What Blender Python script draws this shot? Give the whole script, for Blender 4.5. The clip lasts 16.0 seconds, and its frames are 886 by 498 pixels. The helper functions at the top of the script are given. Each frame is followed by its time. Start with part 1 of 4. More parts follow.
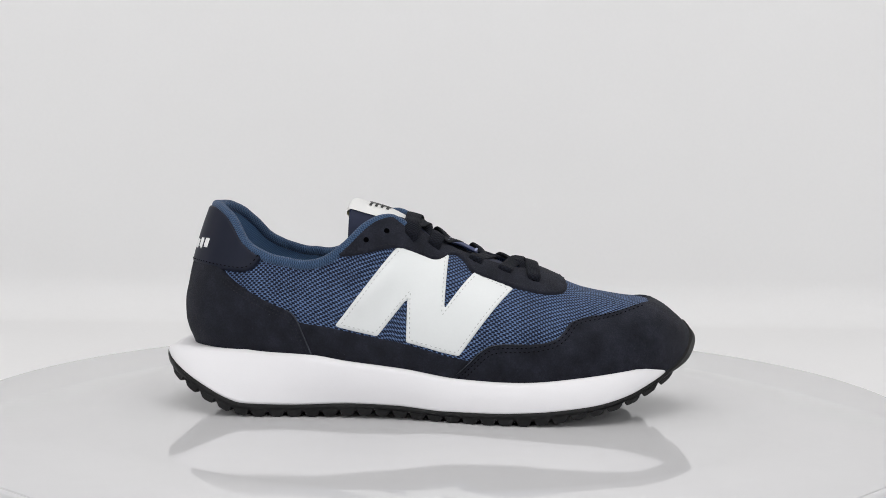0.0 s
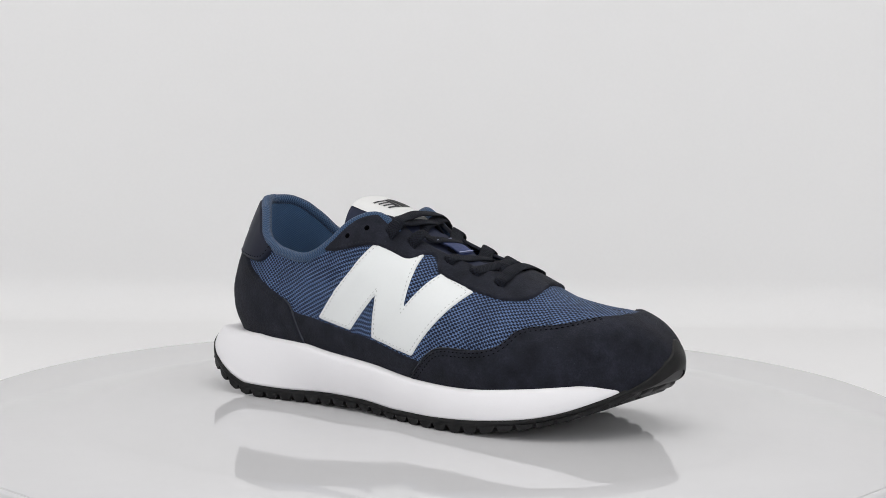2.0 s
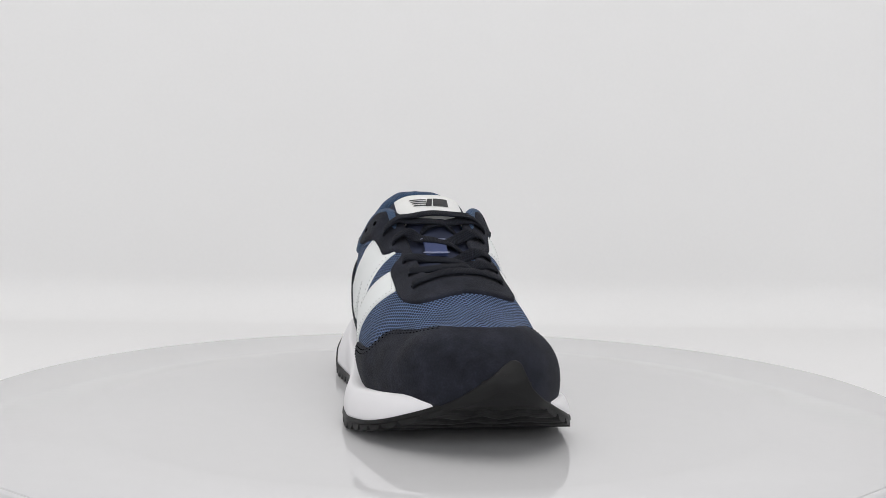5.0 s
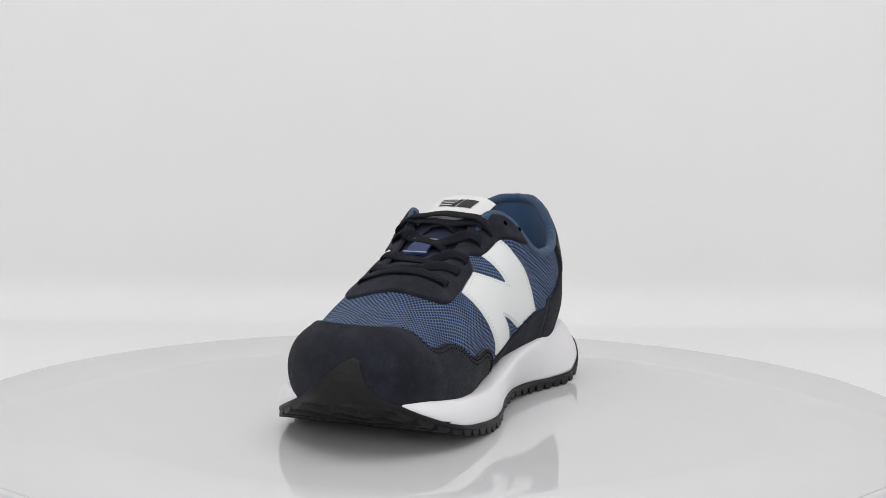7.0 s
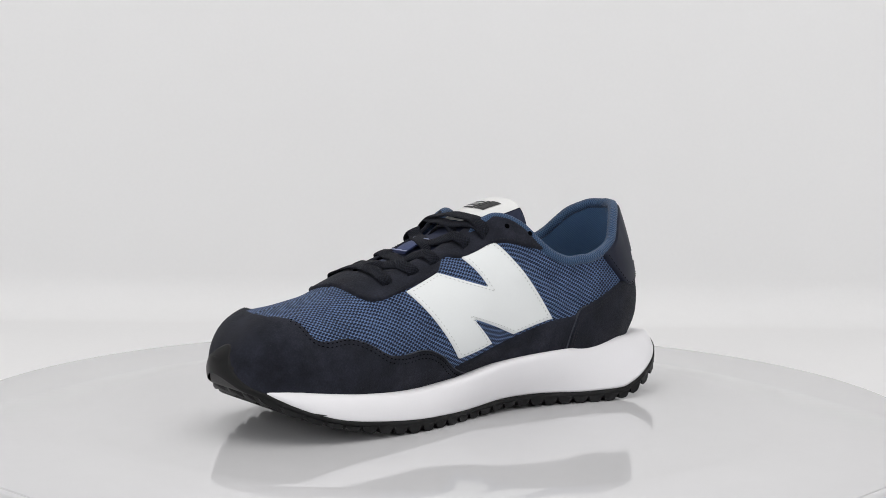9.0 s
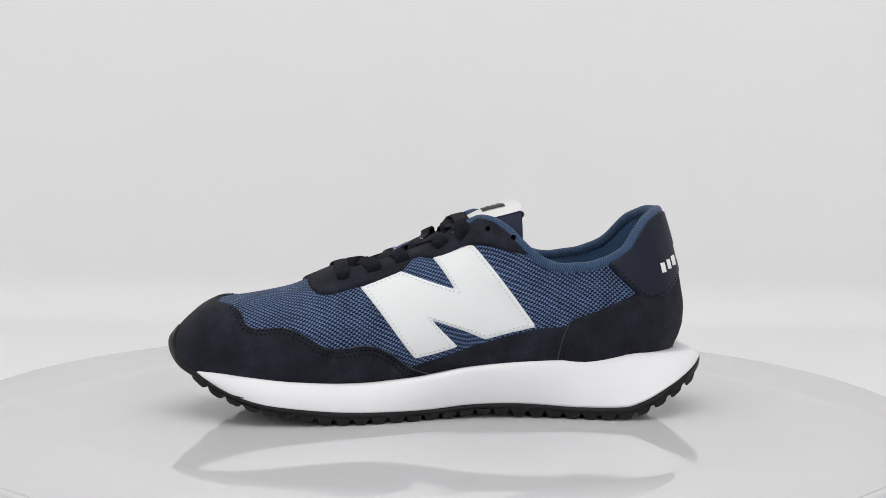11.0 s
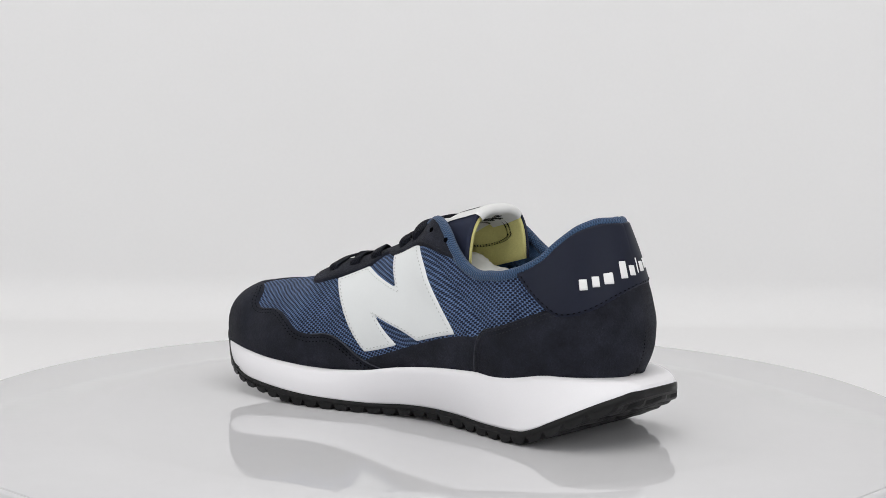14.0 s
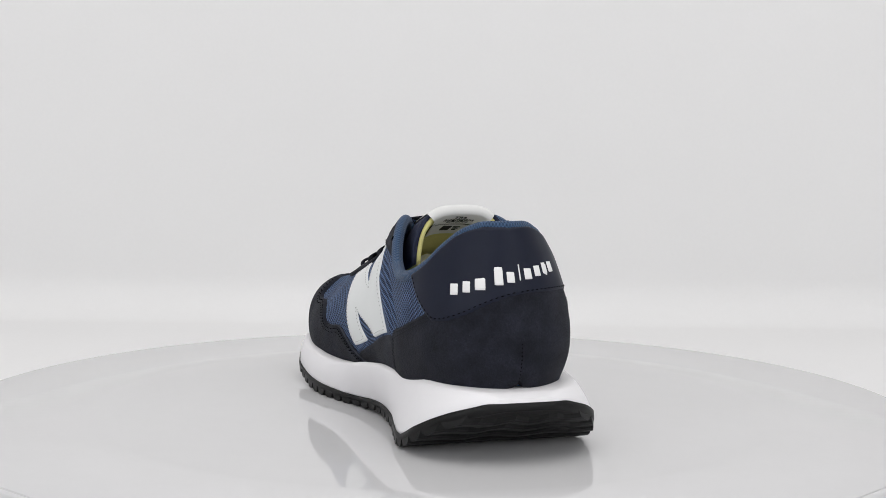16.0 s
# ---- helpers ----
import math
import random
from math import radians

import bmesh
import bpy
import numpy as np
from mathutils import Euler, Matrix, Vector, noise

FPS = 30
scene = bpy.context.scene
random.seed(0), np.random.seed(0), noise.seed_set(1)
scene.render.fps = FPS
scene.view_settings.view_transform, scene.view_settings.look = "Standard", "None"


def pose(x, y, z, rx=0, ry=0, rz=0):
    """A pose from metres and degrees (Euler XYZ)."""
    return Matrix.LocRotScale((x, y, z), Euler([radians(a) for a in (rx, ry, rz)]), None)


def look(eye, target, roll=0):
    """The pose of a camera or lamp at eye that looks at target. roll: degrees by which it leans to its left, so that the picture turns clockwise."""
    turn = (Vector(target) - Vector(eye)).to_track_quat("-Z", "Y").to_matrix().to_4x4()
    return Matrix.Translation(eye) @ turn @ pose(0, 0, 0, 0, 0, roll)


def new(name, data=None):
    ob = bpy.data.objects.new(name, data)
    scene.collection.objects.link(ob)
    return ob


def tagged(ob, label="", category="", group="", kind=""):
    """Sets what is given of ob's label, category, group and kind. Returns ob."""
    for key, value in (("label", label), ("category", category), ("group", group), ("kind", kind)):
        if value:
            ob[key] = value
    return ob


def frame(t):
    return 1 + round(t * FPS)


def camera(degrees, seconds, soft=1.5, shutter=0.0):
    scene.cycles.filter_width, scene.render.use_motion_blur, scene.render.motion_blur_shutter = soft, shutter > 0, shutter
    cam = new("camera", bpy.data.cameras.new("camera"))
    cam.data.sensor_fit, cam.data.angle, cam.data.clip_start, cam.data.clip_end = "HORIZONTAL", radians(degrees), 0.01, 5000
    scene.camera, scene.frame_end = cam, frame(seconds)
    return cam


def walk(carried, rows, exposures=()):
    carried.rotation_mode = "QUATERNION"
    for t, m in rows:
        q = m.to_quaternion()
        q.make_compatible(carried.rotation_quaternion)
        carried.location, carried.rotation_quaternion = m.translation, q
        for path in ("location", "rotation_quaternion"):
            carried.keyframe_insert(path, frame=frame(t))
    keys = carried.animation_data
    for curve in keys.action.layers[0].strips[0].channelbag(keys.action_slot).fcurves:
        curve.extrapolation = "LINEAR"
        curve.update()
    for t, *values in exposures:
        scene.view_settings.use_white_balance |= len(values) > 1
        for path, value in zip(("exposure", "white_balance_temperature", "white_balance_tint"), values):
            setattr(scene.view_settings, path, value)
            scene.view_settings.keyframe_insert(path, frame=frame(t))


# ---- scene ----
from mathutils.bvhtree import BVHTree

# ---- camera ----
cam = camera(33.56, 16.0, soft=0.55)
EYE = pose(0, -0.868, 0.1757, 90 - 5.4165, 0, -0.3007) @ pose(0, 0, 0, 0, 0, 0.636)
walk(cam, [(0.0, EYE), (16.0, EYE)])


def turn(t):
    """The turntable's angle in degrees."""
    return -4.826 - 15.4906 * t


# ---- light: soft lamps in an assumed white photo tent, the side pair added as fill ----
world = bpy.data.worlds.new("studio")
scene.world = world
world.use_nodes = True
world.node_tree.nodes["Background"].inputs[0].default_value = (1, 1, 1, 1)
world.node_tree.nodes["Background"].inputs[1].default_value = 0.2


def softbox(name, eye, target, sx, sy, watts, colour=(1, 1, 1)):
    lamp = bpy.data.lights.new(name, "AREA")
    lamp.shape, lamp.size, lamp.size_y, lamp.energy, lamp.color = "RECTANGLE", sx, sy, watts, colour
    ob = new(name, lamp)
    ob.matrix_world = look(eye, target)
    return ob


softbox("top_softbox", (0, -0.35, 1.36), (0, -0.2, 0), 1.6, 1.3, 9.6, (1.0, 0.985, 0.97))
# unseen pair added in front to brighten the walls of the sole
softbox("side_softbox", (-0.85, -1.25, 0.55), (0, 0, 0.05), 0.8, 0.8, 4.4, (0.97, 0.985, 1.0))
softbox("side_softbox", (0.85, -1.25, 0.55), (0, 0, 0.05), 0.8, 0.8, 4.4, (0.97, 0.985, 1.0))
scene.view_settings.exposure = 0.0


# ---- materials ----
def material(name, colour, rough=0.5, metal=0.0, ior=1.45):
    m = bpy.data.materials.new(name)
    m.use_nodes = True
    b = m.node_tree.nodes["Principled BSDF"]
    b.inputs["Base Color"].default_value = (*colour, 1)
    b.inputs["Roughness"].default_value, b.inputs["Metallic"].default_value, b.inputs["IOR"].default_value = rough, metal, ior
    return m, m.node_tree, b


def add(tree, kind, **values):
    n = tree.nodes.new(kind)
    for k, v in values.items():
        if k in n.inputs:
            n.inputs[k].default_value = v
    return n


def coords(tree, uv=False):
    return add(tree, "ShaderNodeTexCoord").outputs["UV" if uv else "Object"]


def noise_of(tree, at, scale, detail=4.0, rough=0.6):
    n = add(tree, "ShaderNodeTexNoise", Scale=scale, Detail=detail, Roughness=rough)
    tree.links.new(at, n.inputs["Vector"])
    return n.outputs["Fac"]


def ramp(tree, value, stops):
    n = add(tree, "ShaderNodeValToRGB")
    e = n.color_ramp.elements
    while len(e) < len(stops):
        e.new(0.5)
    for el, (p, c) in zip(e, stops):
        el.position, el.color = p, (*c, 1)
    tree.links.new(value, n.inputs["Fac"])
    return n.outputs["Color"]


def bump(tree, shader, value, strength, depth, before=None):
    n = add(tree, "ShaderNodeBump", Strength=strength, Distance=depth)
    tree.links.new(value, n.inputs["Height"])
    if before:
        tree.links.new(before, n.inputs["Normal"])
    tree.links.new(n.outputs["Normal"], shader.inputs["Normal"])
    return n.outputs["Normal"]


def maths(tree, op, a, b=None):
    n = add(tree, "ShaderNodeMath")
    n.operation = op
    for i, v in enumerate((a, b)):
        if v is None:
            continue
        if isinstance(v, (int, float)):
            n.inputs[i].default_value = v
        else:
            tree.links.new(v, n.inputs[i])
    return n.outputs[0]


def plain(name, colour, rough, vary=0.12, scale=60.0, fine=900.0, relief=0.15, depth=0.0004, ior=1.45):
    """A surface with broad and fine variation and a fine relief."""
    m, tree, b = material(name, colour, rough, 0, ior)
    at = coords(tree)
    broad, grain = noise_of(tree, at, scale, 5), noise_of(tree, at, fine, 3)
    mix = maths(tree, "ADD", maths(tree, "MULTIPLY", broad, 0.6), maths(tree, "MULTIPLY", grain, 0.4))
    lo, hi = [c * (1 - vary) for c in colour], [min(1, c * (1 + vary)) for c in colour]
    tree.links.new(ramp(tree, mix, [(0.3, lo), (0.7, hi)]), b.inputs["Base Color"])
    bump(tree, b, grain, relief, depth)
    return m


def woven(name, strand, hole, pitch_u, pitch_v, rough=0.8, depth=0.0006, stops=(0.3, 0.52), sheen=0.15):
    """An open knit: holes in staggered rows, in the sheet's own metres."""
    m, tree, b = material(name, strand, rough, 0, 1.4)
    uv = add(tree, "ShaderNodeSeparateXYZ")
    warp = add(tree, "ShaderNodeTexCoord").outputs["UV"]
    tree.links.new(warp, uv.inputs[0])
    wob = noise_of(tree, coords(tree), 45.0, 2)
    u = maths(tree, "ADD", uv.outputs[0], maths(tree, "MULTIPLY", wob, 0.004))
    su = maths(tree, "SINE", maths(tree, "MULTIPLY", u, 2 * math.pi / pitch_u))
    sv = maths(tree, "SINE", maths(tree, "MULTIPLY", uv.outputs[1], 2 * math.pi / pitch_v))
    wave = maths(tree, "MULTIPLY", su, sv)
    fuzz = noise_of(tree, coords(tree), 1500.0, 2)
    level = maths(tree, "ADD", maths(tree, "MULTIPLY", wave, 0.5), maths(tree, "MULTIPLY", maths(tree, "SUBTRACT", fuzz, 0.5), 0.5))
    fac = maths(tree, "ADD", level, 0.5)
    light = [min(1, c * 1.25) for c in strand]
    tree.links.new(ramp(tree, fac, [(stops[0], hole), (stops[1], strand), (0.95, light)]), b.inputs["Base Color"])
    bump(tree, b, fac, 0.8, depth)
    b.inputs["Sheen Weight"].default_value = sheen
    b.inputs["Specular IOR Level"].default_value = 0.25
    return m


def netted(name, strand, hole, long, short, stops):
    """An open net of thin bright strands round staggered dark holes, in the sheet's own metres."""
    m, tree, b = material(name, strand, 0.75, 0, 1.4)
    uv = add(tree, "ShaderNodeSeparateXYZ")
    tree.links.new(add(tree, "ShaderNodeTexCoord").outputs["UV"], uv.inputs[0])
    wob = maths(tree, "MULTIPLY", noise_of(tree, coords(tree), 45.0, 2), 1.2)
    a = maths(tree, "ADD", maths(tree, "MULTIPLY", uv.outputs[0], 1 / long), wob)
    c = maths(tree, "MULTIPLY", uv.outputs[1], 1 / short)
    waves = [maths(tree, "COSINE", maths(tree, "MULTIPLY", k, 2 * math.pi)) for k in (maths(tree, "ADD", a, c), maths(tree, "SUBTRACT", a, c), maths(tree, "MULTIPLY", c, 2.0))]
    net = maths(tree, "ADD", maths(tree, "ADD", waves[0], waves[1]), maths(tree, "MULTIPLY", waves[2], 0.7))
    net = maths(tree, "MULTIPLY", maths(tree, "ADD", net, 1.4), 0.25)
    fuzz = maths(tree, "MULTIPLY", maths(tree, "SUBTRACT", noise_of(tree, coords(tree), 1300.0, 2), 0.5), 0.35)
    broad = maths(tree, "MULTIPLY", maths(tree, "SUBTRACT", noise_of(tree, coords(tree), 60.0, 3), 0.5), 0.25)
    net = maths(tree, "ADD", maths(tree, "ADD", net, fuzz), broad)
    light = [min(1, k * 1.35) for k in strand]
    tree.links.new(ramp(tree, net, [(0.0, light), (stops[0], strand), (stops[1], hole)]), b.inputs["Base Color"])
    bump(tree, b, maths(tree, "SUBTRACT", 1.0, net), 0.8, 0.0006)
    b.inputs["Sheen Weight"].default_value = 0.03
    b.inputs["Specular IOR Level"].default_value = 0.25
    return m


def suede(name, colour):
    m, tree, b = material(name, colour, 0.92, 0, 1.35)
    at = coords(tree)
    nap, fibre = noise_of(tree, at, 70.0, 5, 0.65), noise_of(tree, at, 950.0, 4, 0.75)
    mix = maths(tree, "ADD", maths(tree, "MULTIPLY", nap, 0.6), maths(tree, "MULTIPLY", fibre, 0.4))
    tree.links.new(ramp(tree, mix, [(0.32, [c * 0.45 for c in colour]), (0.52, colour), (0.72, [c * 1.9 for c in colour])]), b.inputs["Base Color"])
    fleck = add(tree, "ShaderNodeMixRGB")
    fleck.inputs[2].default_value = (0.055, 0.06, 0.075, 1)
    tree.links.new(ramp(tree, noise_of(tree, at, 1100.0, 1, 0.4), [(0.77, (0, 0, 0)), (0.86, (1, 1, 1))]), fleck.inputs[0])
    base = b.inputs["Base Color"].links[0].from_socket
    tree.links.new(base, fleck.inputs[1])
    tree.links.new(fleck.outputs[0], b.inputs["Base Color"])
    bump(tree, b, fibre, 0.7, 0.0006)
    b.inputs["Specular IOR Level"].default_value = 0.2
    b.inputs["Sheen Weight"].default_value = 0.05
    b.inputs["Sheen Roughness"].default_value = 0.5
    return m


M_MESH = netted("blue_open_mesh", (0.094, 0.147, 0.275), (0.005, 0.008, 0.021), 0.0030, 0.0025, (0.11, 0.36))
M_LINING = woven("blue_lining_knit", (0.068, 0.134, 0.255), (0.058, 0.116, 0.225), 0.0016, 0.0013, 0.85, 0.0002)
M_RIM = woven("blue_collar_knit", (0.044, 0.084, 0.160), (0.022, 0.044, 0.090), 0.0014, 0.0026, 0.85, 0.0005)
M_SUEDE = suede("navy_suede", (0.0165, 0.0180, 0.0260))
M_EDGE = plain("pale_cut_suede", (0.040, 0.044, 0.056), 0.95, 0.5, 160, 1500, 0.5)
M_TAB = plain("navy_smooth_leather", (0.009, 0.0115, 0.024), 0.5, 0.1, 30, 700, 0.12, 0.0002)
M_TAB.node_tree.nodes["Principled BSDF"].inputs["Specular IOR Level"].default_value = 0.22
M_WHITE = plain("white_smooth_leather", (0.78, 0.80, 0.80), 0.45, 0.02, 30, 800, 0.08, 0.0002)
M_PRINT = plain("white_print", (0.82, 0.82, 0.82), 0.5, 0.02)
M_FOAM = plain("white_moulded_foam", (0.845, 0.835, 0.855), 0.55, 0.02, 25, 1200, 0.1, 0.0002)
M_RUBBER = plain("black_rubber", (0.0055, 0.0055, 0.006), 0.5, 0.2, 60, 900, 0.25, 0.0003)
M_RUBBER.node_tree.nodes["Principled BSDF"].inputs["Specular IOR Level"].default_value = 0.3
M_LACE = woven("navy_lace_weave", (0.0065, 0.008, 0.0145), (0.0015, 0.002, 0.004), 0.0016, 0.0016, 0.9, 0.0004, (0.25, 0.6), 0.02)
M_THREAD = plain("navy_thread", (0.006, 0.007, 0.011), 0.8)
M_GREY_THREAD = plain("grey_thread", (0.46, 0.47, 0.46), 0.7)
M_PALE_THREAD = plain("pale_blue_thread", (0.35, 0.38, 0.55), 0.6)
M_TONGUE = plain("navy_tongue_cloth", (0.011, 0.016, 0.040), 0.8, 0.2, 90, 1500, 0.3)
M_WEB = plain("blue_webbing", (0.02, 0.035, 0.115), 0.6, 0.2, 90, 2200, 0.4)
M_YELLOW = plain("yellow_foam_lining", (0.72, 0.67, 0.27), 0.9, 0.14, 60, 1100, 0.5)
M_LABEL = plain("white_woven_label", (0.74, 0.74, 0.73), 0.7, 0.03, 60, 2200, 0.2)
M_BLACK = plain("black_print", (0.008, 0.008, 0.009), 0.6)
# near-black: shade of the eyelet holes put into colour, also dark stitching
M_DARK = plain("hole_shade_and_stitch_black", (0.0015, 0.0015, 0.002), 1.0)
M_DARK.node_tree.nodes["Principled BSDF"].inputs["Specular IOR Level"].default_value = 0.0
M_PAPER = plain("white_tissue", (0.72, 0.72, 0.69), 0.8, 0.05, 40, 400, 0.3)
M_INSOLE = plain("pale_insole_cloth", (0.35, 0.34, 0.28), 0.9)
M_DISC = plain("glossy_white_acrylic", (0.655, 0.652, 0.662), 0.06, 0.015, 6, 60, 0.01, 0.0001, 1.33)
M_TENT = plain("white_tent_cloth", (0.808, 0.805, 0.807), 0.95, 0.015, 3, 300, 0.1)


# ---- small builders ----
def sheet(name, verts, faces, mat, uv=None, smooth=True):
    """A mesh from arrays; verts in metres."""
    me = bpy.data.meshes.new(name)
    me.from_pydata([tuple(map(float, v)) for v in verts], [], [tuple(map(int, f)) for f in faces])
    me.materials.append(mat)
    if uv is not None:
        lay = me.uv_layers.new(name="uv")
        loop = np.zeros(len(me.loops), dtype=np.int32)
        me.loops.foreach_get("vertex_index", loop)
        lay.data.foreach_set("uv", np.asarray(uv, np.float32)[loop].ravel())
    me.polygons.foreach_set("use_smooth", [smooth] * len(me.polygons))
    me.update()
    return me


def part(name, me, parent, label=""):
    ob = new(name, me)
    ob.parent = parent
    return tagged(ob, label)


def from_bm(name, bm, mat, smooth=True):
    me = bpy.data.meshes.new(name)
    bmesh.ops.recalc_face_normals(bm, faces=bm.faces)
    bm.to_mesh(me)
    bm.free()
    me.materials.append(mat)
    me.polygons.foreach_set("use_smooth", [smooth] * len(me.polygons))
    return me


def grid_faces(n, m, wrap=False):
    i = np.arange(n * m).reshape(n, m)
    if wrap:
        i = np.concatenate([i, i[:, :1]], 1)
    return np.stack([i[:-1, :-1], i[1:, :-1], i[1:, 1:], i[:-1, 1:]], -1).reshape(-1, 4)


def sweep(name, path, ups, half_w, half_h, mat, power=2.6, sides=14):
    """A soft flat band along a path; millimetres in, with rounded ends."""
    P, Up = np.array(path, float), np.array(ups, float)
    T = np.gradient(P, axis=0)
    T /= np.linalg.norm(T, axis=1, keepdims=True) + 1e-9
    S = np.cross(T, Up)
    S /= np.linalg.norm(S, axis=1, keepdims=True) + 1e-9
    N = np.cross(S, T)
    n = len(P)
    taper = np.ones(n)
    taper[[0, -1]] = 0.05
    a = np.linspace(0, 2 * np.pi, sides, endpoint=False)
    ca, sa = np.cos(a), np.sin(a)
    ex = np.sign(ca) * np.abs(ca) ** (2 / power)
    ey = np.sign(sa) * np.abs(sa) ** (2 / power)
    hw = np.broadcast_to(half_w, n) * taper
    hh = np.broadcast_to(half_h, n) * taper
    V = P[:, None] + S[:, None] * (hw[:, None] * ex)[..., None] + N[:, None] * (hh[:, None] * ey)[..., None]
    run = np.concatenate([[0], np.cumsum(np.linalg.norm(np.diff(P, axis=0), axis=1))])
    uv = np.stack(np.broadcast_arrays(run[:, None], (a * np.mean(half_w) * 0.8)[None]), -1).reshape(-1, 2) / 1000
    faces = [tuple(f) for f in grid_faces(n, sides, True)] + [tuple(range(sides)), tuple(range((n - 1) * sides, n * sides))]
    return sheet(name, V.reshape(-1, 3) / 1000, faces, mat, uv)


# ---- the shape of the upper, in millimetres: x from heel to toe, y to the inner side, z up ----
def curve(*pairs):
    """A smooth curve through (x, y) pairs."""
    p = np.array(pairs, float)
    x, y = p[:, 0], p[:, 1]
    d = np.diff(y) / np.diff(x)
    m = np.concatenate([[d[0]], np.where(d[1:] * d[:-1] > 0, 2 * d[1:] * d[:-1] / (d[1:] + d[:-1] + 1e-12), 0), [d[-1]]])

    def at(v):
        v = np.clip(np.asarray(v, float), x[0], x[-1])
        i = np.clip(np.searchsorted(x, v) - 1, 0, len(x) - 2)
        h = x[i + 1] - x[i]
        t = (v - x[i]) / h
        return ((2 * t**3 - 3 * t**2 + 1) * y[i] + (t**3 - 2 * t**2 + t) * h * m[i] + (3 * t**2 - 2 * t**3) * y[i + 1] + (t**3 - t**2) * h * m[i + 1])
    return at


HEEL, TOE = -147.5, 150.5


def swing(x):
    """Length as an angle, so that rounded ends stay round."""
    return np.arccos(np.clip(1 - 2 * (np.asarray(x, float) - HEEL) / (TOE - HEEL), -1, 1))


def outline(*pairs):
    c = curve(*[(float(swing(x)), y) for x, y in pairs])
    return lambda x: c(swing(x))


outer_width = outline((-147.5, 0), (-140, 21.5), (-130, 31), (-108, 39), (-80, 42), (-54, 44.5), (-20, 45), (0, 46.5), (18, 48.5), (45, 51), (65, 51), (90, 46), (110, 39), (130, 26), (145, 6), (150.5, -15))
inner_width = outline((-147.5, 0), (-140, 22), (-130, 32.5), (-108, 42), (-80, 45.7), (-54, 45.2), (-20, 45.5), (0, 48), (18, 49), (45, 50.5), (70, 54), (90, 55.5), (110, 53.5), (130, 46.5), (145, 35), (150.5, 15))
middle = curve((-150, 0), (0, 0), (20, 1.5), (45, 4), (90, 5), (110, 7), (130, 10), (145, 13.5), (150.5, 15))
outer_seam = curve((-147.5, 40), (-137, 39), (-114, 37), (-94, 35.3), (-67, 34.5), (-47, 31.7), (-14, 28), (18, 23.5), (50, 22.6), (82, 25), (113, 28.4), (135, 30.6), (144, 32), (150.5, 34.5), (155, 36))
inner_seam = curve((-147.5, 40), (-137, 39), (-111, 35.7), (-80, 33.4), (-48, 32.2), (-16, 29.3), (16, 23.8), (49, 21.3), (82, 22.8), (102, 24.8), (130, 28.2), (143, 31.5), (150.5, 34.5), (155, 36))
crest = curve((-150, 152), (-100, 152), (-70, 144), (-45, 134), (-25, 123), (-14, 112.5), (-1, 103), (19, 94.6), (36, 89.6), (59, 83), (77, 75.6), (87, 72), (110, 67.6), (123, 65.6), (133, 61.3), (143, 53.6), (149, 46.5), (150.5, 42))
heel_lean = curve((30, 7), (38, 5), (45, 2), (52, 0.3), (60, 0), (73, 2), (89, 5.5), (102, 9), (120, 15), (152, 26))
topline = curve((-160, 117.5), (-131, 117), (-122, 113), (-115, 106), (-108, 97), (-97, 90.5), (-84, 87), (-70, 86), (-57, 90), (-47, 98), (-38, 107.5), (-30, 112.5), (-22, 114), (-14, 111.5), (-5, 112), (200, 112))
fullness = curve((-150, 2.3), (-60, 2.4), (-20, 2.7), (8, 2.55), (45, 2.05), (80, 1.97), (105, 2.08), (125, 2.7), (155, 3.2))
NI, NJ = 430, 260


def upper_grid():
    a = np.linspace(0, np.pi, NI)
    X = HEEL + (TOE - HEEL) * (1 - np.cos(a)) / 2
    X[0], X[-1] = HEEL, TOE
    f = np.linspace(-1, 1, NJ)
    side = np.where(f < 0, -1, 1)
    F = 1 - np.abs(f)[None, :]                       # 0 at the seam, 1 on the crest
    x = X[:, None]
    mid = middle(x)
    w = np.where(side < 0, outer_width(x) + mid, inner_width(x) - mid)
    z0 = np.where(side < 0, outer_seam(x), inner_seam(x)) - 5
    z1 = crest(x)
    ph = F * np.pi / 2
    full = fullness(x) + np.where(side > 0, 0.38 * np.exp(-((x - 48) / 38) ** 2), 0)
    yy = np.cos(ph) ** (2 / full)
    zz = np.sin(ph) ** (2 / (full + 0.1))
    waist = np.exp(-((x - 8) / 42.0) ** 2)
    tuck = 1 - np.where(side < 0, 0.14, 0.11 + 0.16 * waist) * np.exp(-(zz * (z1 - z0) / np.where(side < 0, 13.0, 15.5)) ** 1.5)   # drawn in towards the sole
    z = z0 + (z1 - z0) * zz
    heel = np.clip((-60 - x) / 80, 0, 1)
    narrow = 1 - 0.185 * np.clip((-85 - x) / 40, 0, 1) * np.clip((z - 78) / 42, 0, 1.2) ** 1.3
    y = mid + side * w * yy * tuck * narrow
    y = y + 3.2 * np.clip((-60 - x) / 50, 0, 1) * np.clip((z - 66) / 45, 0, 1.1)   # the collar stands a little to the inner side
    xx = x + heel_lean(z) * heel * heel * (3 - 2 * heel)
    return X, np.stack(np.broadcast_arrays(xx, y, z), -1)


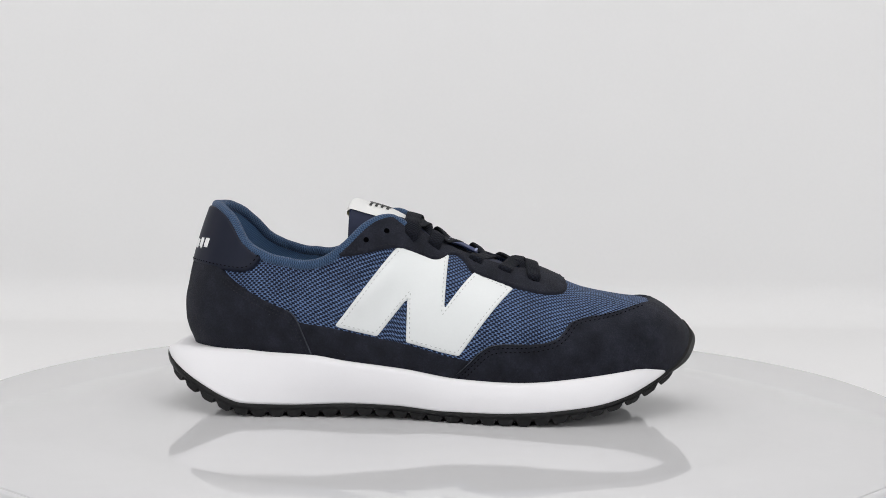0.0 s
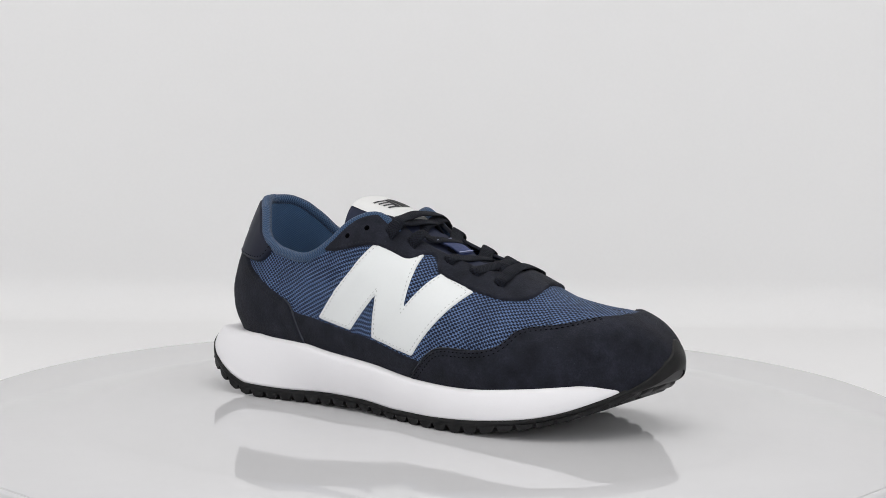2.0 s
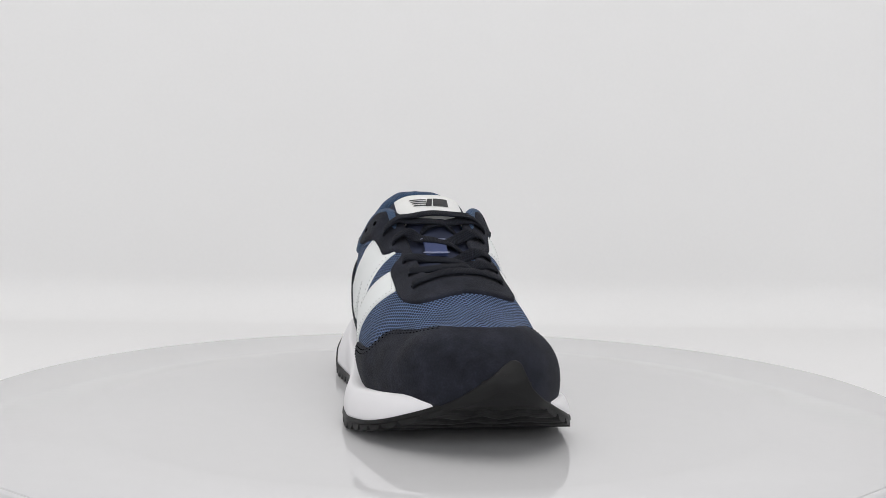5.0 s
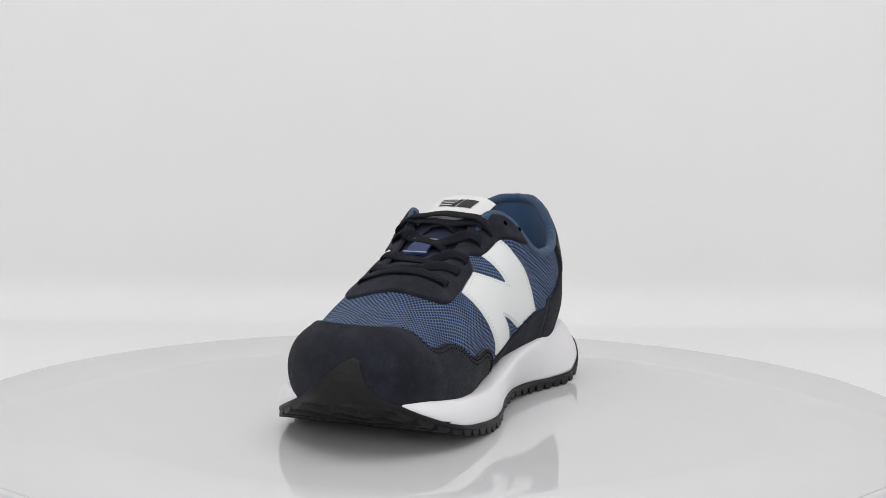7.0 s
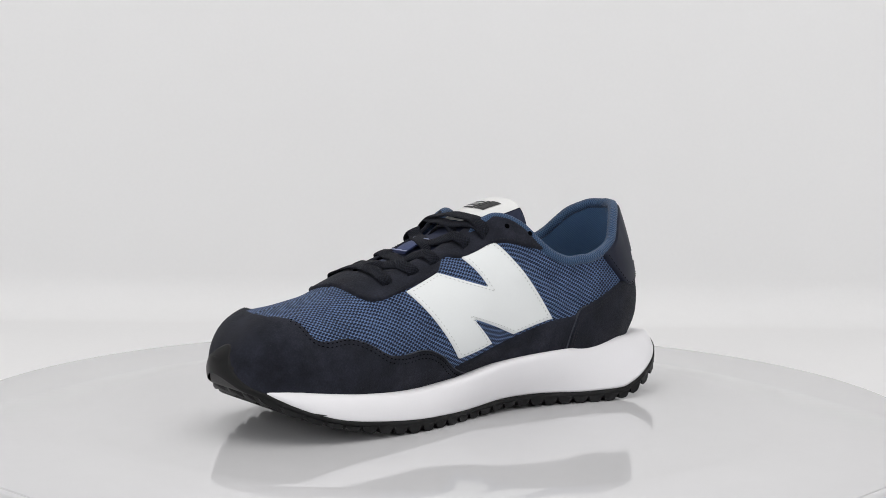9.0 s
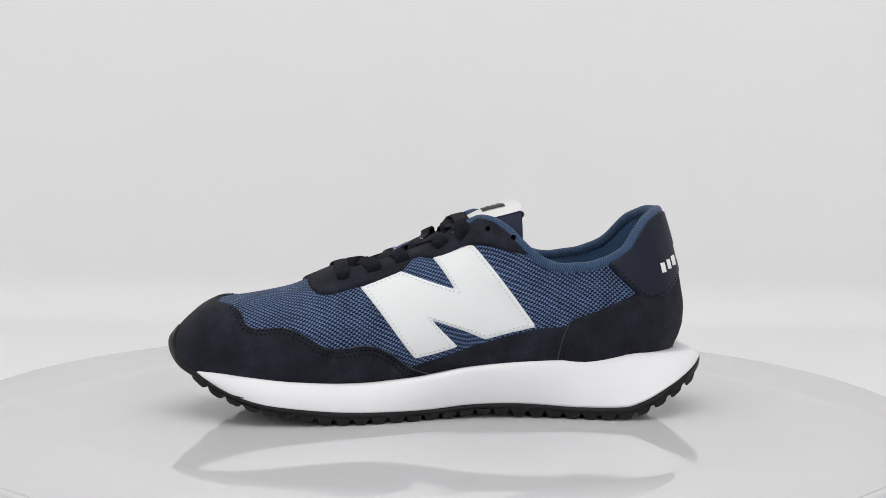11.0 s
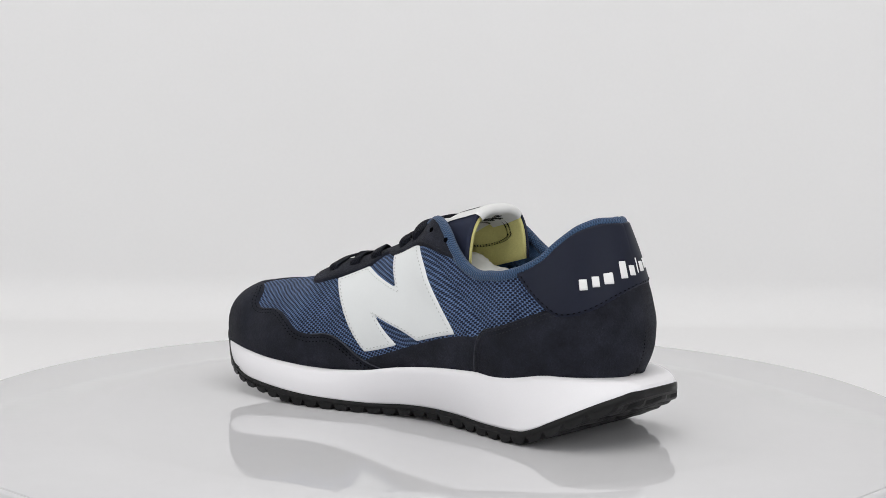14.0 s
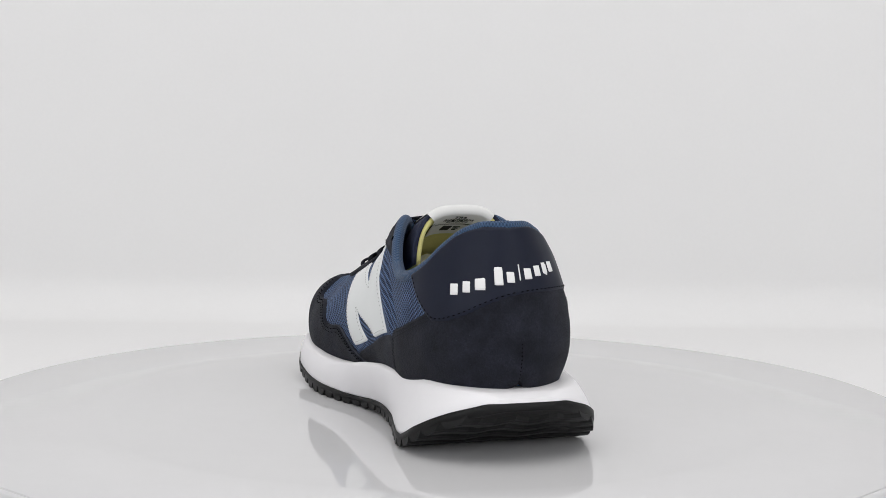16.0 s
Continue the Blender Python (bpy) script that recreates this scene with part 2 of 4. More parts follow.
STATIONS, GRID = upper_grid()
_w = (outer_width(STATIONS) + inner_width(STATIONS)) / 2
ALONG = np.concatenate([[0], np.cumsum(np.hypot(np.diff(STATIONS), np.diff(_w) * np.clip((-90 - STATIONS[1:]) / 20, 0, 1)))])   # way along the upper from the heel
_half = NJ // 2
_step = np.linalg.norm(np.diff(GRID, axis=1), axis=2)
RISE = np.zeros((NI, NJ))                            # girth from the seam, on either side
RISE[:, 1:_half] = np.cumsum(_step[:, :_half - 1], 1)
RISE[:, _half:-1] = np.cumsum(_step[:, ::-1][:, :_half - 1], 1)[:, ::-1]
RISE[:, -1] = 0


def crease(grid, side, a, b, deep, full):
    """A seam pressed into the cloth from a to b, with the padding behind it puffed up."""
    a, b = np.array(a, float), np.array(b, float)
    d = b - a
    run = np.linalg.norm(d)
    d /= run
    rel = np.stack(np.broadcast_arrays(ALONG[:, None], RISE), -1) - a
    along, off = rel @ d, rel @ np.array([d[1], -d[0]])
    fade = np.clip((along + 6) / 14, 0, 1) * np.clip((run + 6 - along) / 16, 0, 1)
    h = fade * (full * np.exp(-((off - 9) / 6.0) ** 2) - deep * np.exp(-(off / 2.0) ** 2) - 0.6 * deep * np.exp(-((off - 4.5) / 1.4) ** 2))
    mine = (np.arange(NJ) < NJ // 2)[None] == (side < 0)
    grid[..., 1] += np.where(mine, side * h, 0)


crease(GRID, -1, (118, 41), (146, 72), 1.3, 1.5)
crease(GRID, 1, (94, 31), (139, 69), 1.3, 1.5)
_du = np.gradient(GRID, axis=0)
_dv = np.gradient(GRID, axis=1)
NORMAL = np.cross(_du, _dv)
NORMAL /= np.linalg.norm(NORMAL, axis=2, keepdims=True) + 1e-9
NORMAL *= np.sign(np.sum(NORMAL * (GRID - np.array([0, 0, 45.0])), axis=2).mean())
for _k in range(10):                                  # calm the normals where the ends close
    _b = (1 - _k / 10) ** 2
    NORMAL[_k] = NORMAL[_k] * (1 - _b) + _b * np.array([-1, 0, 0.05])
    NORMAL[-1 - _k] = NORMAL[-1 - _k] * (1 - _b) + _b * np.array([0.93, 0.05, 0.3])
NORMAL /= np.linalg.norm(NORMAL, axis=2, keepdims=True) + 1e-9


# ---- cutting panels out of that surface ----
_idx = np.arange(NI * NJ).reshape(NI, NJ)
QUADS = np.stack([_idx[:-1, :-1], _idx[1:, :-1], _idx[1:, 1:], _idx[:-1, 1:]], -1).reshape(-1, 4)
TRIS = np.concatenate([QUADS[:, [0, 1, 2]], QUADS[:, [0, 2, 3]]])
PTS, NRM = GRID.reshape(-1, 3), NORMAL.reshape(-1, 3)
SIDE = np.where(np.arange(NJ) < NJ // 2, -1, 1)[None].repeat(NI, 0).ravel()
FLAT = np.stack([ALONG[:, None].repeat(NJ, 1).ravel(), RISE.ravel()], 1)

_full = np.concatenate([RISE[:, NJ // 2 - 1:NJ // 2].repeat(NJ // 2, 1), RISE[:, NJ // 2:NJ // 2 + 1].repeat(NJ - NJ // 2, 1)], 1).ravel()
CLOTH = np.stack([FLAT[:, 0], SIDE * (_full - FLAT[:, 1])], 1)   # the same, from the crest down, so that cloth runs on across it


def smooth_line(pts, steps=6):
    """Corner-cut polygon, for outlines with soft bends."""
    p = np.array(pts, float)
    for _ in range(steps // 3):
        q = np.roll(p, -1, 0)
        p = np.stack([p * 0.75 + q * 0.25, p * 0.25 + q * 0.75], 1).reshape(-1, 2)
    return p


def inside_by(poly, at):
    """Signed distance of points to a polygon, positive inside."""
    p = np.array(poly, float)
    q = np.roll(p, -1, 0)
    best = np.full(len(at), 1e9)
    odd = np.zeros(len(at), bool)
    for a, b in zip(p, q):
        d = b - a
        k = np.clip(((at - a) @ d) / (d @ d + 1e-12), 0, 1)
        best = np.minimum(best, np.hypot(at[:, 0] - a[0] - k * d[0], at[:, 1] - a[1] - k * d[1]))
        if a[1] != b[1]:
            cross = (a[1] > at[:, 1]) != (b[1] > at[:, 1])
            odd ^= cross & (at[:, 0] < (b[0] - a[0]) * (at[:, 1] - a[1]) / (b[1] - a[1]) + a[0])
    return np.where(odd, best, -best)


def cut(name, field, lift, thick, soft, mat, wear=0.0, calm=0):
    """The part of the upper where field > 0, as a sheet that stands proud with rounded edges."""
    d = np.asarray(field, float)
    up = d > 0
    count = up[TRIS].sum(1)
    tris = [TRIS[count == 3]]
    P, N, D, F = [PTS], [NRM], [d], [CLOTH]
    extra, made = {}, []
    nxt = len(PTS)
    eP, eN, eF = [], [], []

    def edge(i, j):
        nonlocal nxt
        key = (i, j) if i < j else (j, i)
        if key not in extra:
            i, j = key
            k = d[i] / (d[i] - d[j])
            eP.append(PTS[i] + k * (PTS[j] - PTS[i]))
            eN.append(NRM[i] + k * (NRM[j] - NRM[i]))
            eF.append(CLOTH[i] + k * (CLOTH[j] - CLOTH[i]))
            extra[key] = nxt
            nxt += 1
        return extra[key]
    for tri in TRIS[(count == 1) | (count == 2)]:
        loop = []
        for a, b in ((tri[0], tri[1]), (tri[1], tri[2]), (tri[2], tri[0])):
            if up[a]:
                loop.append(int(a))
            if up[a] != up[b]:
                loop.append(edge(int(a), int(b)))
        for k in range(1, len(loop) - 1):
            made.append((loop[0], loop[k], loop[k + 1]))
    if eP:
        P, N, D, F = P + [np.array(eP)], N + [np.array(eN)], D + [np.zeros(len(eP))], F + [np.array(eF)]
    T = np.concatenate(tris + ([np.array(made)] if made else []))
    P, N, D, F = map(np.concatenate, (P, N, D, F))
    used, T = np.unique(T, return_inverse=True)
    T = T.reshape(-1, 3)
    P, N, D, F = P[used], N[used], D[used], F[used]
    if thick:
        r = np.clip(D / soft, 0, 1)
        h = lift * np.clip(D / 0.5, 0, 1) + thick * np.sqrt(1 - (1 - r) ** 2)
    else:
        h = np.full(len(P), float(lift))
    if wear:
        h = h + wear * np.array([noise.noise(Vector(p) * 0.06) for p in P]) * np.clip(D / 4, 0, 1)
    Q = P + N * h[:, None]
    _, keep, back = np.unique(np.round(Q / 0.02).astype(np.int64), axis=0, return_index=True, return_inverse=True)
    T, Q, F = back.ravel()[T], Q[keep], F[keep]
    T = T[(T[:, 0] != T[:, 1]) & (T[:, 1] != T[:, 2]) & (T[:, 0] != T[:, 2])]
    if calm:
        E = np.concatenate([T[:, [0, 1]], T[:, [1, 2]], T[:, [2, 0]]])
        key, uses = np.unique(np.sort(E, 1), axis=0, return_counts=True)
        fixed = np.zeros(len(Q), bool)
        fixed[key[uses == 1].ravel()] = True
        deg = np.bincount(key.ravel(), minlength=len(Q))[:, None]
        for _ in range(calm):
            S = np.zeros_like(Q)
            np.add.at(S, key[:, 0], Q[key[:, 1]])
            np.add.at(S, key[:, 1], Q[key[:, 0]])
            Q = np.where(fixed[:, None], Q, 0.4 * Q + 0.6 * S / np.maximum(deg, 1))
    return sheet(name, Q / 1000, T, mat, F / 1000)


def on(side, u, q, off=0.0):
    """The place and normal on the upper at way u and girth q, off above it."""
    i = np.clip(np.interp(u, ALONG, np.arange(NI)), 0, NI - 1.001)
    i0, k = int(i), i - int(i)
    out = []
    for A in (GRID, NORMAL):
        v = []
        for ii in (i0, i0 + 1):
            sl = slice(0, NJ // 2) if side < 0 else slice(NJ - 1, NJ // 2 - 1, -1)
            r, a = RISE[ii, sl], A[ii, sl]
            v.append(np.array([np.interp(q, r, a[:, c]) for c in range(3)]))
        out.append(v[0] * (1 - k) + v[1] * k)
    n = out[1] / (np.linalg.norm(out[1]) + 1e-9)
    return out[0] + n * off, n


def height(x, y):
    """The upper's height over x, y, on top."""
    i = int(np.clip(np.interp(x, STATIONS, np.arange(NI)), 0, NI - 1))
    half = NJ // 2
    row = GRID[i, :half] if y < middle(x) else GRID[i, half:][::-1]
    dy = np.abs(row[:, 1] - middle(x))
    top = np.argmax(dy)
    return float(np.interp(abs(y - middle(x)), dy[top:][::-1], row[top:, 2][::-1]))


def panel(poly_outer, poly_inner, soft_corners=True):
    """One field from an outline on either side; None: nothing on that side."""
    f = np.full(len(PTS), -50.0)
    for side, poly in ((-1, poly_outer), (1, poly_inner)):
        if poly is not None:
            k = SIDE == side
            f[k] = inside_by(smooth_line(poly) if soft_corners else poly, FLAT[k])
    return f


# the opening: the collar, and the throat under the laces
_x, _y, _z = PTS.T
_collar = np.where(_x < -12, topline(_x) - _z, 60.0)
_throat = np.where((_x > -45) & (_z > 66), np.hypot(_y - middle(_x), np.clip(_x - 42, 0, None)) - 17.0, 60.0)
OPEN = np.minimum(_collar, _throat)

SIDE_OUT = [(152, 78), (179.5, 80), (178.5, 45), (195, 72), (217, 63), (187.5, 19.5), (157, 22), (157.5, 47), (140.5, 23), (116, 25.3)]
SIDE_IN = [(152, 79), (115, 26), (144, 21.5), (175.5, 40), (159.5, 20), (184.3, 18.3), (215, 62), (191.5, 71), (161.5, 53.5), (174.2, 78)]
CAP_OUT = [(180, -9), (182, 4.5), (191.5, 14), (199, 22.5), (207, 27.5), (224, 27.5), (239, 28), (245.5, 32), (249, 39), (256, 42), (270, 43), (282, 46), (291, 50), (296, 54), (298, 95), (345, 95), (345, -9)]
CAP_IN = [(168, -9), (173, 5), (180, 8.5), (189, 14.5), (198, 23.5), (211, 28.5), (225, 25.5), (236, 26), (244, 31.5), (258, 37.5), (272, 33.5), (279.5, 35.5), (281, 43), (286, 49.5), (292, 52.5), (296, 55), (298, 95), (345, 95), (345, -9)]
EYE_OUT = [(104, 63), (113, 64.5), (127, 67), (137, 71), (150, 75.5), (162, 74), (174, 72), (181.5, 83.5), (187, 80.5), (192, 70.5), (200, 67.5), (213, 64.5), (224, 62), (235, 59.8), (245, 61.5), (248.5, 70), (246, 84), (245, 120), (104, 130)]
EYE_IN = [(104, 63), (113, 65.5), (127, 69), (141, 74.5), (152, 77.5), (165, 75.5), (175, 76), (183, 82.5), (189, 73), (193, 69.5), (207, 65.5), (220, 61.5), (232, 57.8), (239.5, 59.3), (244, 68), (245, 84), (245, 120), (104, 130)]
HEEL_OUT = [(-9, 64), (40, 56), (47, 49), (58, 43.5), (73, 36.7), (83, 33), (92.5, 29.5), (96.5, 21), (100, 12), (102.5, 5), (104, -9), (-9, -9)]
HEEL_IN = [(-9, 64), (35, 50), (50, 43), (61, 39.7), (71, 36.7), (84, 32.3), (93.5, 30.3), (97.5, 26), (100, 18), (102, 6.5), (103, -9), (-9, -9)]
BAND_OUT = [(90, 27), (98, 23.5), (116, 24), (141, 22), (156, 21), (187, 18), (202, 16), (202, -9), (90, -9)]
BAND_IN = [(90, 28), (98, 26), (115, 25), (143, 20), (159, 17), (192, 13), (192, -9), (90, -9)]
TAB_OUT = [(-9, 49), (12, 50), (30, 51), (47, 50.5), (60, 50.5), (66, 54), (71, 62), (66, 140), (-9, 140)]
TAB_IN = [(-9, 51), (3, 49), (15, 45), (30, 38.5), (42, 36), (49.5, 36.8), (55, 41.5), (63, 49.5), (70, 58), (80, 70), (74, 140), (-9, 140)]


# ---- the sole ----
def sole_line(*pairs):
    lo, hi = -158.0, 154.0
    c = curve(*[(math.acos(1 - 2 * (x - lo) / (hi - lo)), y) for x, y in pairs])
    return lambda x: c(np.arccos(np.clip(1 - 2 * (np.asarray(x, float) - lo) / (hi - lo), -1, 1)))


base_out = sole_line((-158, 11), (-156.5, 18), (-153, 26), (-146, 36), (-135, 44.5), (-120, 49.5), (-105, 50.5), (-80, 48), (-50, 46), (-20, 47), (15, 52), (45, 57), (65, 57), (90, 52), (110, 43), (130, 25.5), (144, 7), (151, -5), (154, -15))
base_in = sole_line((-158, 11), (-156.5, 18), (-153, 26), (-146, 36), (-135, 45), (-120, 50.5), (-105, 51.5), (-80, 47), (-55, 42), (-30, 40.5), (0, 45), (25, 53), (50, 59), (75, 61), (95, 60.5), (115, 55.5), (132, 45.5), (143, 35.5), (151, 26), (154, 15))
rim_out = sole_line((-158, 8), (-156.5, 13), (-153, 19), (-146, 27), (-135, 34.5), (-120, 39), (-105, 41), (-80, 43.5), (-50, 47), (-20, 47.5), (15, 50), (45, 53.5), (65, 53.5), (90, 48), (110, 39.5), (130, 22.5), (144, 4), (151, -6), (154, -15))
rim_in = sole_line((-158, 8), (-156.5, 13), (-153, 19), (-146, 27), (-135, 34.5), (-120, 39), (-105, 41), (-80, 43.5), (-55, 46), (-30, 46.5), (0, 49.5), (25, 51.5), (50, 54.5), (75, 57), (95, 56.5), (115, 52.5), (132, 43), (143, 33), (151, 25), (154, 15))
foam_foot = curve((-158, 31.2), (-156, 31), (-153, 29.3), (-146, 25.7), (-136, 20.4), (-125, 14.8), (-115, 10), (-106, 7.4), (-80, 6.6), (-40, 8), (-18, 7.6), (10, 5.8), (50, 6.8), (83, 9.5), (98, 11.5), (113, 15.3), (128, 21.5), (135, 25.2), (143, 31.2), (151, 38), (155.5, 43))
tread = curve((-158, 25), (-150, 20.6), (-140, 15.4), (-130, 10), (-120, 5.2), (-113, 2.5), (-103, 0.6), (-90, 0), (-60, 0.6), (-25, 2), (0, 0.6), (20, 0), (55, 0.2), (70, 1.6), (85, 4), (100, 6.8), (113, 10.4), (128, 16.2), (143, 25.6), (151, 33), (155.5, 39))


def sole_stations(n):
    a = np.linspace(0, np.pi, n)
    x = -158.0 + 312.0 * (1 - np.cos(a)) / 2
    return x


def shoe_foam():
    n = 220
    X = np.clip(sole_stations(n), -156.8, 149.0)
    rows = []
    ledge = curve((-158, 33.4), (-150, 36.2), (-138, 36.5), (-116, 36.8), (-95, 37.5), (-60, 41), (160, 41))(X)
    zo = np.minimum(ledge, outer_seam(X) + 0.8)
    zi = np.minimum(ledge, inner_seam(X) + 0.8)
    draw = 3.0 * np.clip((X - 139) / 7, 0, 1) ** 2
    for x, o, i, ro, ri, zb, zoo, zii, fr in zip(X, base_out(X), base_in(X), rim_out(X), rim_in(X), foam_foot(X), zo, zi, draw):
        ring = []
        mid = (i - o) / 2
        o, i, ro, ri = o - fr, i - fr, ro - fr, ri - fr
        zoo, zii = max(zoo, zb + 0.3), max(zii, zb + 0.3)
        for k in np.linspace(0, 1, 15):                      # outer wall, upwards
            e = k ** 0.9
            ring.append((x, -(o + (ro - o) * e + 1.4 * math.sin(math.pi * k) - 1.2 * max(0, (k - 0.88) / 0.12) ** 2), zb + (zoo - zb) * k))
        for k in np.linspace(0.08, 0.92, 13):                # across the top, dished
            y = -(ro - 3) + (ro + ri - 6) * k
            ring.append((x, y, zoo + (zii - zoo) * k - 0.2 - (0.4 + 1.2 * math.sin(math.pi * k)) * min(1, max(0, (x + 130) / 20))))
        for k in np.linspace(1, 0, 15):                      # inner wall, downwards
            e = k ** 0.9
            ring.append((x, i + (ri - i) * e + 1.4 * math.sin(math.pi * k) - 1.2 * max(0, (k - 0.88) / 0.12) ** 2, zb + (zii - zb) * k))
        rows.append(ring)
    V = np.array(rows)
    m = V.shape[1]
    faces = [tuple(f) for f in grid_faces(n, m, True)]
    faces += [tuple(range(m)), tuple(range((n - 1) * m, n * m))]
    return sheet("midsole", V.reshape(-1, 3) / 1000, faces, M_FOAM)


def outsole_skin():
    n = 200
    X = sole_stations(n)
    rows = []
    for x, o, i, zb, zt in zip(X, base_out(X), base_in(X), foam_foot(X), tread(X)):
        low = max(min(zt + 2.5 * min(1, max(0, (146 - x) / 10)), zb - 1.4), zb - 6)
        zb += 3.5 * min(1, max(0, (x - 139) / 8))
        ring = [(x, -o - 0.7, zb + 0.5), (x, -o - 0.9, (zb + low) / 2), (x, -o + 0.4, low)]
        ring += [(x, -o + (o + i) * k, low + 0.1) for k in np.linspace(0.06, 0.94, 9)]
        ring += [(x, i - 0.4, low), (x, i + 0.9, (zb + low) / 2), (x, i + 0.7, zb + 0.5)]
        ring += [(x, -o + (o + i) * k, zb + 0.4) for k in np.linspace(0.9, 0.1, 5)]
        rows.append(ring)
    V = np.array(rows)
    m = V.shape[1]
    faces = [tuple(f) for f in grid_faces(n, m, True)] + [tuple(range(m)), tuple(range((n - 1) * m, n * m))]
    return sheet("outsole_skin", V.reshape(-1, 3) / 1000, faces, M_RUBBER)


def tread_bar(x0, x1, seed):
    """One bar of the tread, wavy across the sole."""
    rnd = random.Random(seed)
    m = 15
    rows = []
    for k in np.linspace(0, 1, m):
        ring = []
        for fx, fz in ((0.0, 1), (0.05, 0.55), (0.16, 0.14), (0.32, 0.0), (0.68, 0.0), (0.84, 0.14), (0.95, 0.55), (1.0, 1)):
            x = x0 + (x1 - x0) * fx
            wave = 2.6 * math.sin(k * math.pi * 6) * math.sin(math.pi * k) ** 0.5
            o, i = float(base_out(x)) + 0.6, float(base_in(x)) + 0.6
            y = -o + (o + i) * k
            xx = x + wave
            zt, zb = float(tread(xx)), float(foam_foot(xx)) - 2.0
            zt = max(zt, 0.0) + (0.25 if fz < 0.01 and rnd.random() < 0.2 else 0)
            ring.append((xx, y, zt + max(zb - zt, 1.2) * fz * 0.9))
        rows.append(ring)
    V = np.array(rows)
    faces = [tuple(f) for f in grid_faces(m, 8, True)] + [tuple(range(8)), tuple(range((m - 1) * 8, m * 8))]
    return sheet("tread_bar", V.reshape(-1, 3) / 1000, faces, M_RUBBER, smooth=False)


# ---- the sneaker ----
def stitches(name, runs, mat, parent, gap=2.6, length=1.7, radius=0.28, within=None):
    """Short threads along lines on the upper: (side, [(u, q), ...], height above the surface)."""
    V, Fc = [], []
    for side, line, off in runs:
        p = np.array(line, float)
        seg = np.linalg.norm(np.diff(p, axis=0), axis=1)
        run = np.concatenate([[0], np.cumsum(seg)])
        for s in np.arange(0.5, run[-1] - length, gap):
            ends = []
            here = np.array([[np.interp(s + length / 2, run, p[:, c]) for c in (0, 1)]])
            if within is not None and inside_by(within, here)[0] < 1.2:
                continue
            for e in (s, s + length / 2, s + length):
                u, q = np.interp(e, run, p[:, 0]), np.interp(e, run, p[:, 1])
                ends.append(on(side, u, q, off))
            b = len(V)
            for c, ((P, n), r) in enumerate(zip(ends, (0.55, 1.0, 0.55))):
                t = ends[2][0] - ends[0][0]
                t = t / (np.linalg.norm(t) + 1e-9)
                s2 = np.cross(t, n)
                drop = -0.25 if c != 1 else 0.1
                for a in range(5):
                    w = 2 * math.pi * a / 5
                    V.append(P + n * drop + radius * r * (math.cos(w) * s2 + math.sin(w) * n))
            for ring in range(2):
                for a in range(5):
                    Fc.append((b + ring * 5 + a, b + ring * 5 + (a + 1) % 5, b + ring * 5 + 5 + (a + 1) % 5, b + ring * 5 + 5 + a))
    if V:
        return tagged(part(name, sheet(name, np.array(V) / 1000, Fc, mat), parent), kind="stuff")


def shifted(line, by):
    """A line on the sheet moved sideways, to its left when by > 0."""
    p = np.array(line, float)
    t = np.gradient(p, axis=0)
    t /= np.linalg.norm(t, axis=1, keepdims=True) + 1e-9
    return p + by * np.stack([-t[:, 1], t[:, 0]], 1)


def soft_open(line, rounds=2):
    p = np.array(line, float)
    for _ in range(rounds):
        q = np.stack([p[:-1] * 0.75 + p[1:] * 0.25, p[:-1] * 0.25 + p[1:] * 0.75], 1).reshape(-1, 2)
        p = np.concatenate([p[:1], q, p[-1:]])
    return p


def inset(poly, by):
    """A closed outline drawn in by a distance."""
    p = np.array(poly, float)
    a, c = np.roll(p, 1, 0), np.roll(p, -1, 0)
    area = 0.5 * np.sum(p[:, 0] * c[:, 1] - c[:, 0] * p[:, 1])
    s = 1 if area > 0 else -1
    d0, d1 = p - a, c - p
    n0 = s * np.stack([-d0[:, 1], d0[:, 0]], 1) / np.linalg.norm(d0, axis=1, keepdims=True)
    n1 = s * np.stack([-d1[:, 1], d1[:, 0]], 1) / np.linalg.norm(d1, axis=1, keepdims=True)
    b = n0 + n1
    return p + by * 2 * b / np.maximum(np.sum(b * b, 1, keepdims=True), 0.5)


sneaker = new("sneaker")
tagged(sneaker, "navy and blue sneaker with white side panels and thick sole", "sneaker")

part("mesh_upper", cut("mesh_upper", np.minimum(OPEN, np.minimum(306 - FLAT[:, 0], FLAT[:, 0] - 10)), 0, 0, 1, M_MESH), sneaker, "blue open-knit mesh of the upper")
lining_field = np.where(_x < 75, OPEN - 0.5, -5)
part("lining", cut("lining", lining_field, -3.2, 0, 1, M_LINING), sneaker, "light blue knitted lining")
part("side_band", cut("side_band", panel(BAND_OUT, None), 0, 0.9, 0.8, M_SUEDE), sneaker, "dark navy suede strip along the sole")
part("side_band", cut("side_band", panel(None, BAND_IN), 0, 0.9, 0.8, M_SUEDE), sneaker, "dark navy suede strip along the sole")
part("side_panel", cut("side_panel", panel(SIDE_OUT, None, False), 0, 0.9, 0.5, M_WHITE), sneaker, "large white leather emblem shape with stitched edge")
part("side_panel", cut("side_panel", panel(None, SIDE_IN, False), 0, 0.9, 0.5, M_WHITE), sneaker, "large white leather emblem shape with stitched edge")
part("heel_counter", cut("heel_counter", np.minimum(panel(HEEL_OUT, HEEL_IN), OPEN), 0, 2.1, 1.0, M_SUEDE, 0.25), sneaker, "dark navy suede heel wrap")
part("toe_cap", cut("toe_cap", panel(CAP_OUT, CAP_IN), 0, 2.0, 1.0, M_SUEDE, 0.3, 3), sneaker, "dark navy suede toe cap with scalloped edge")
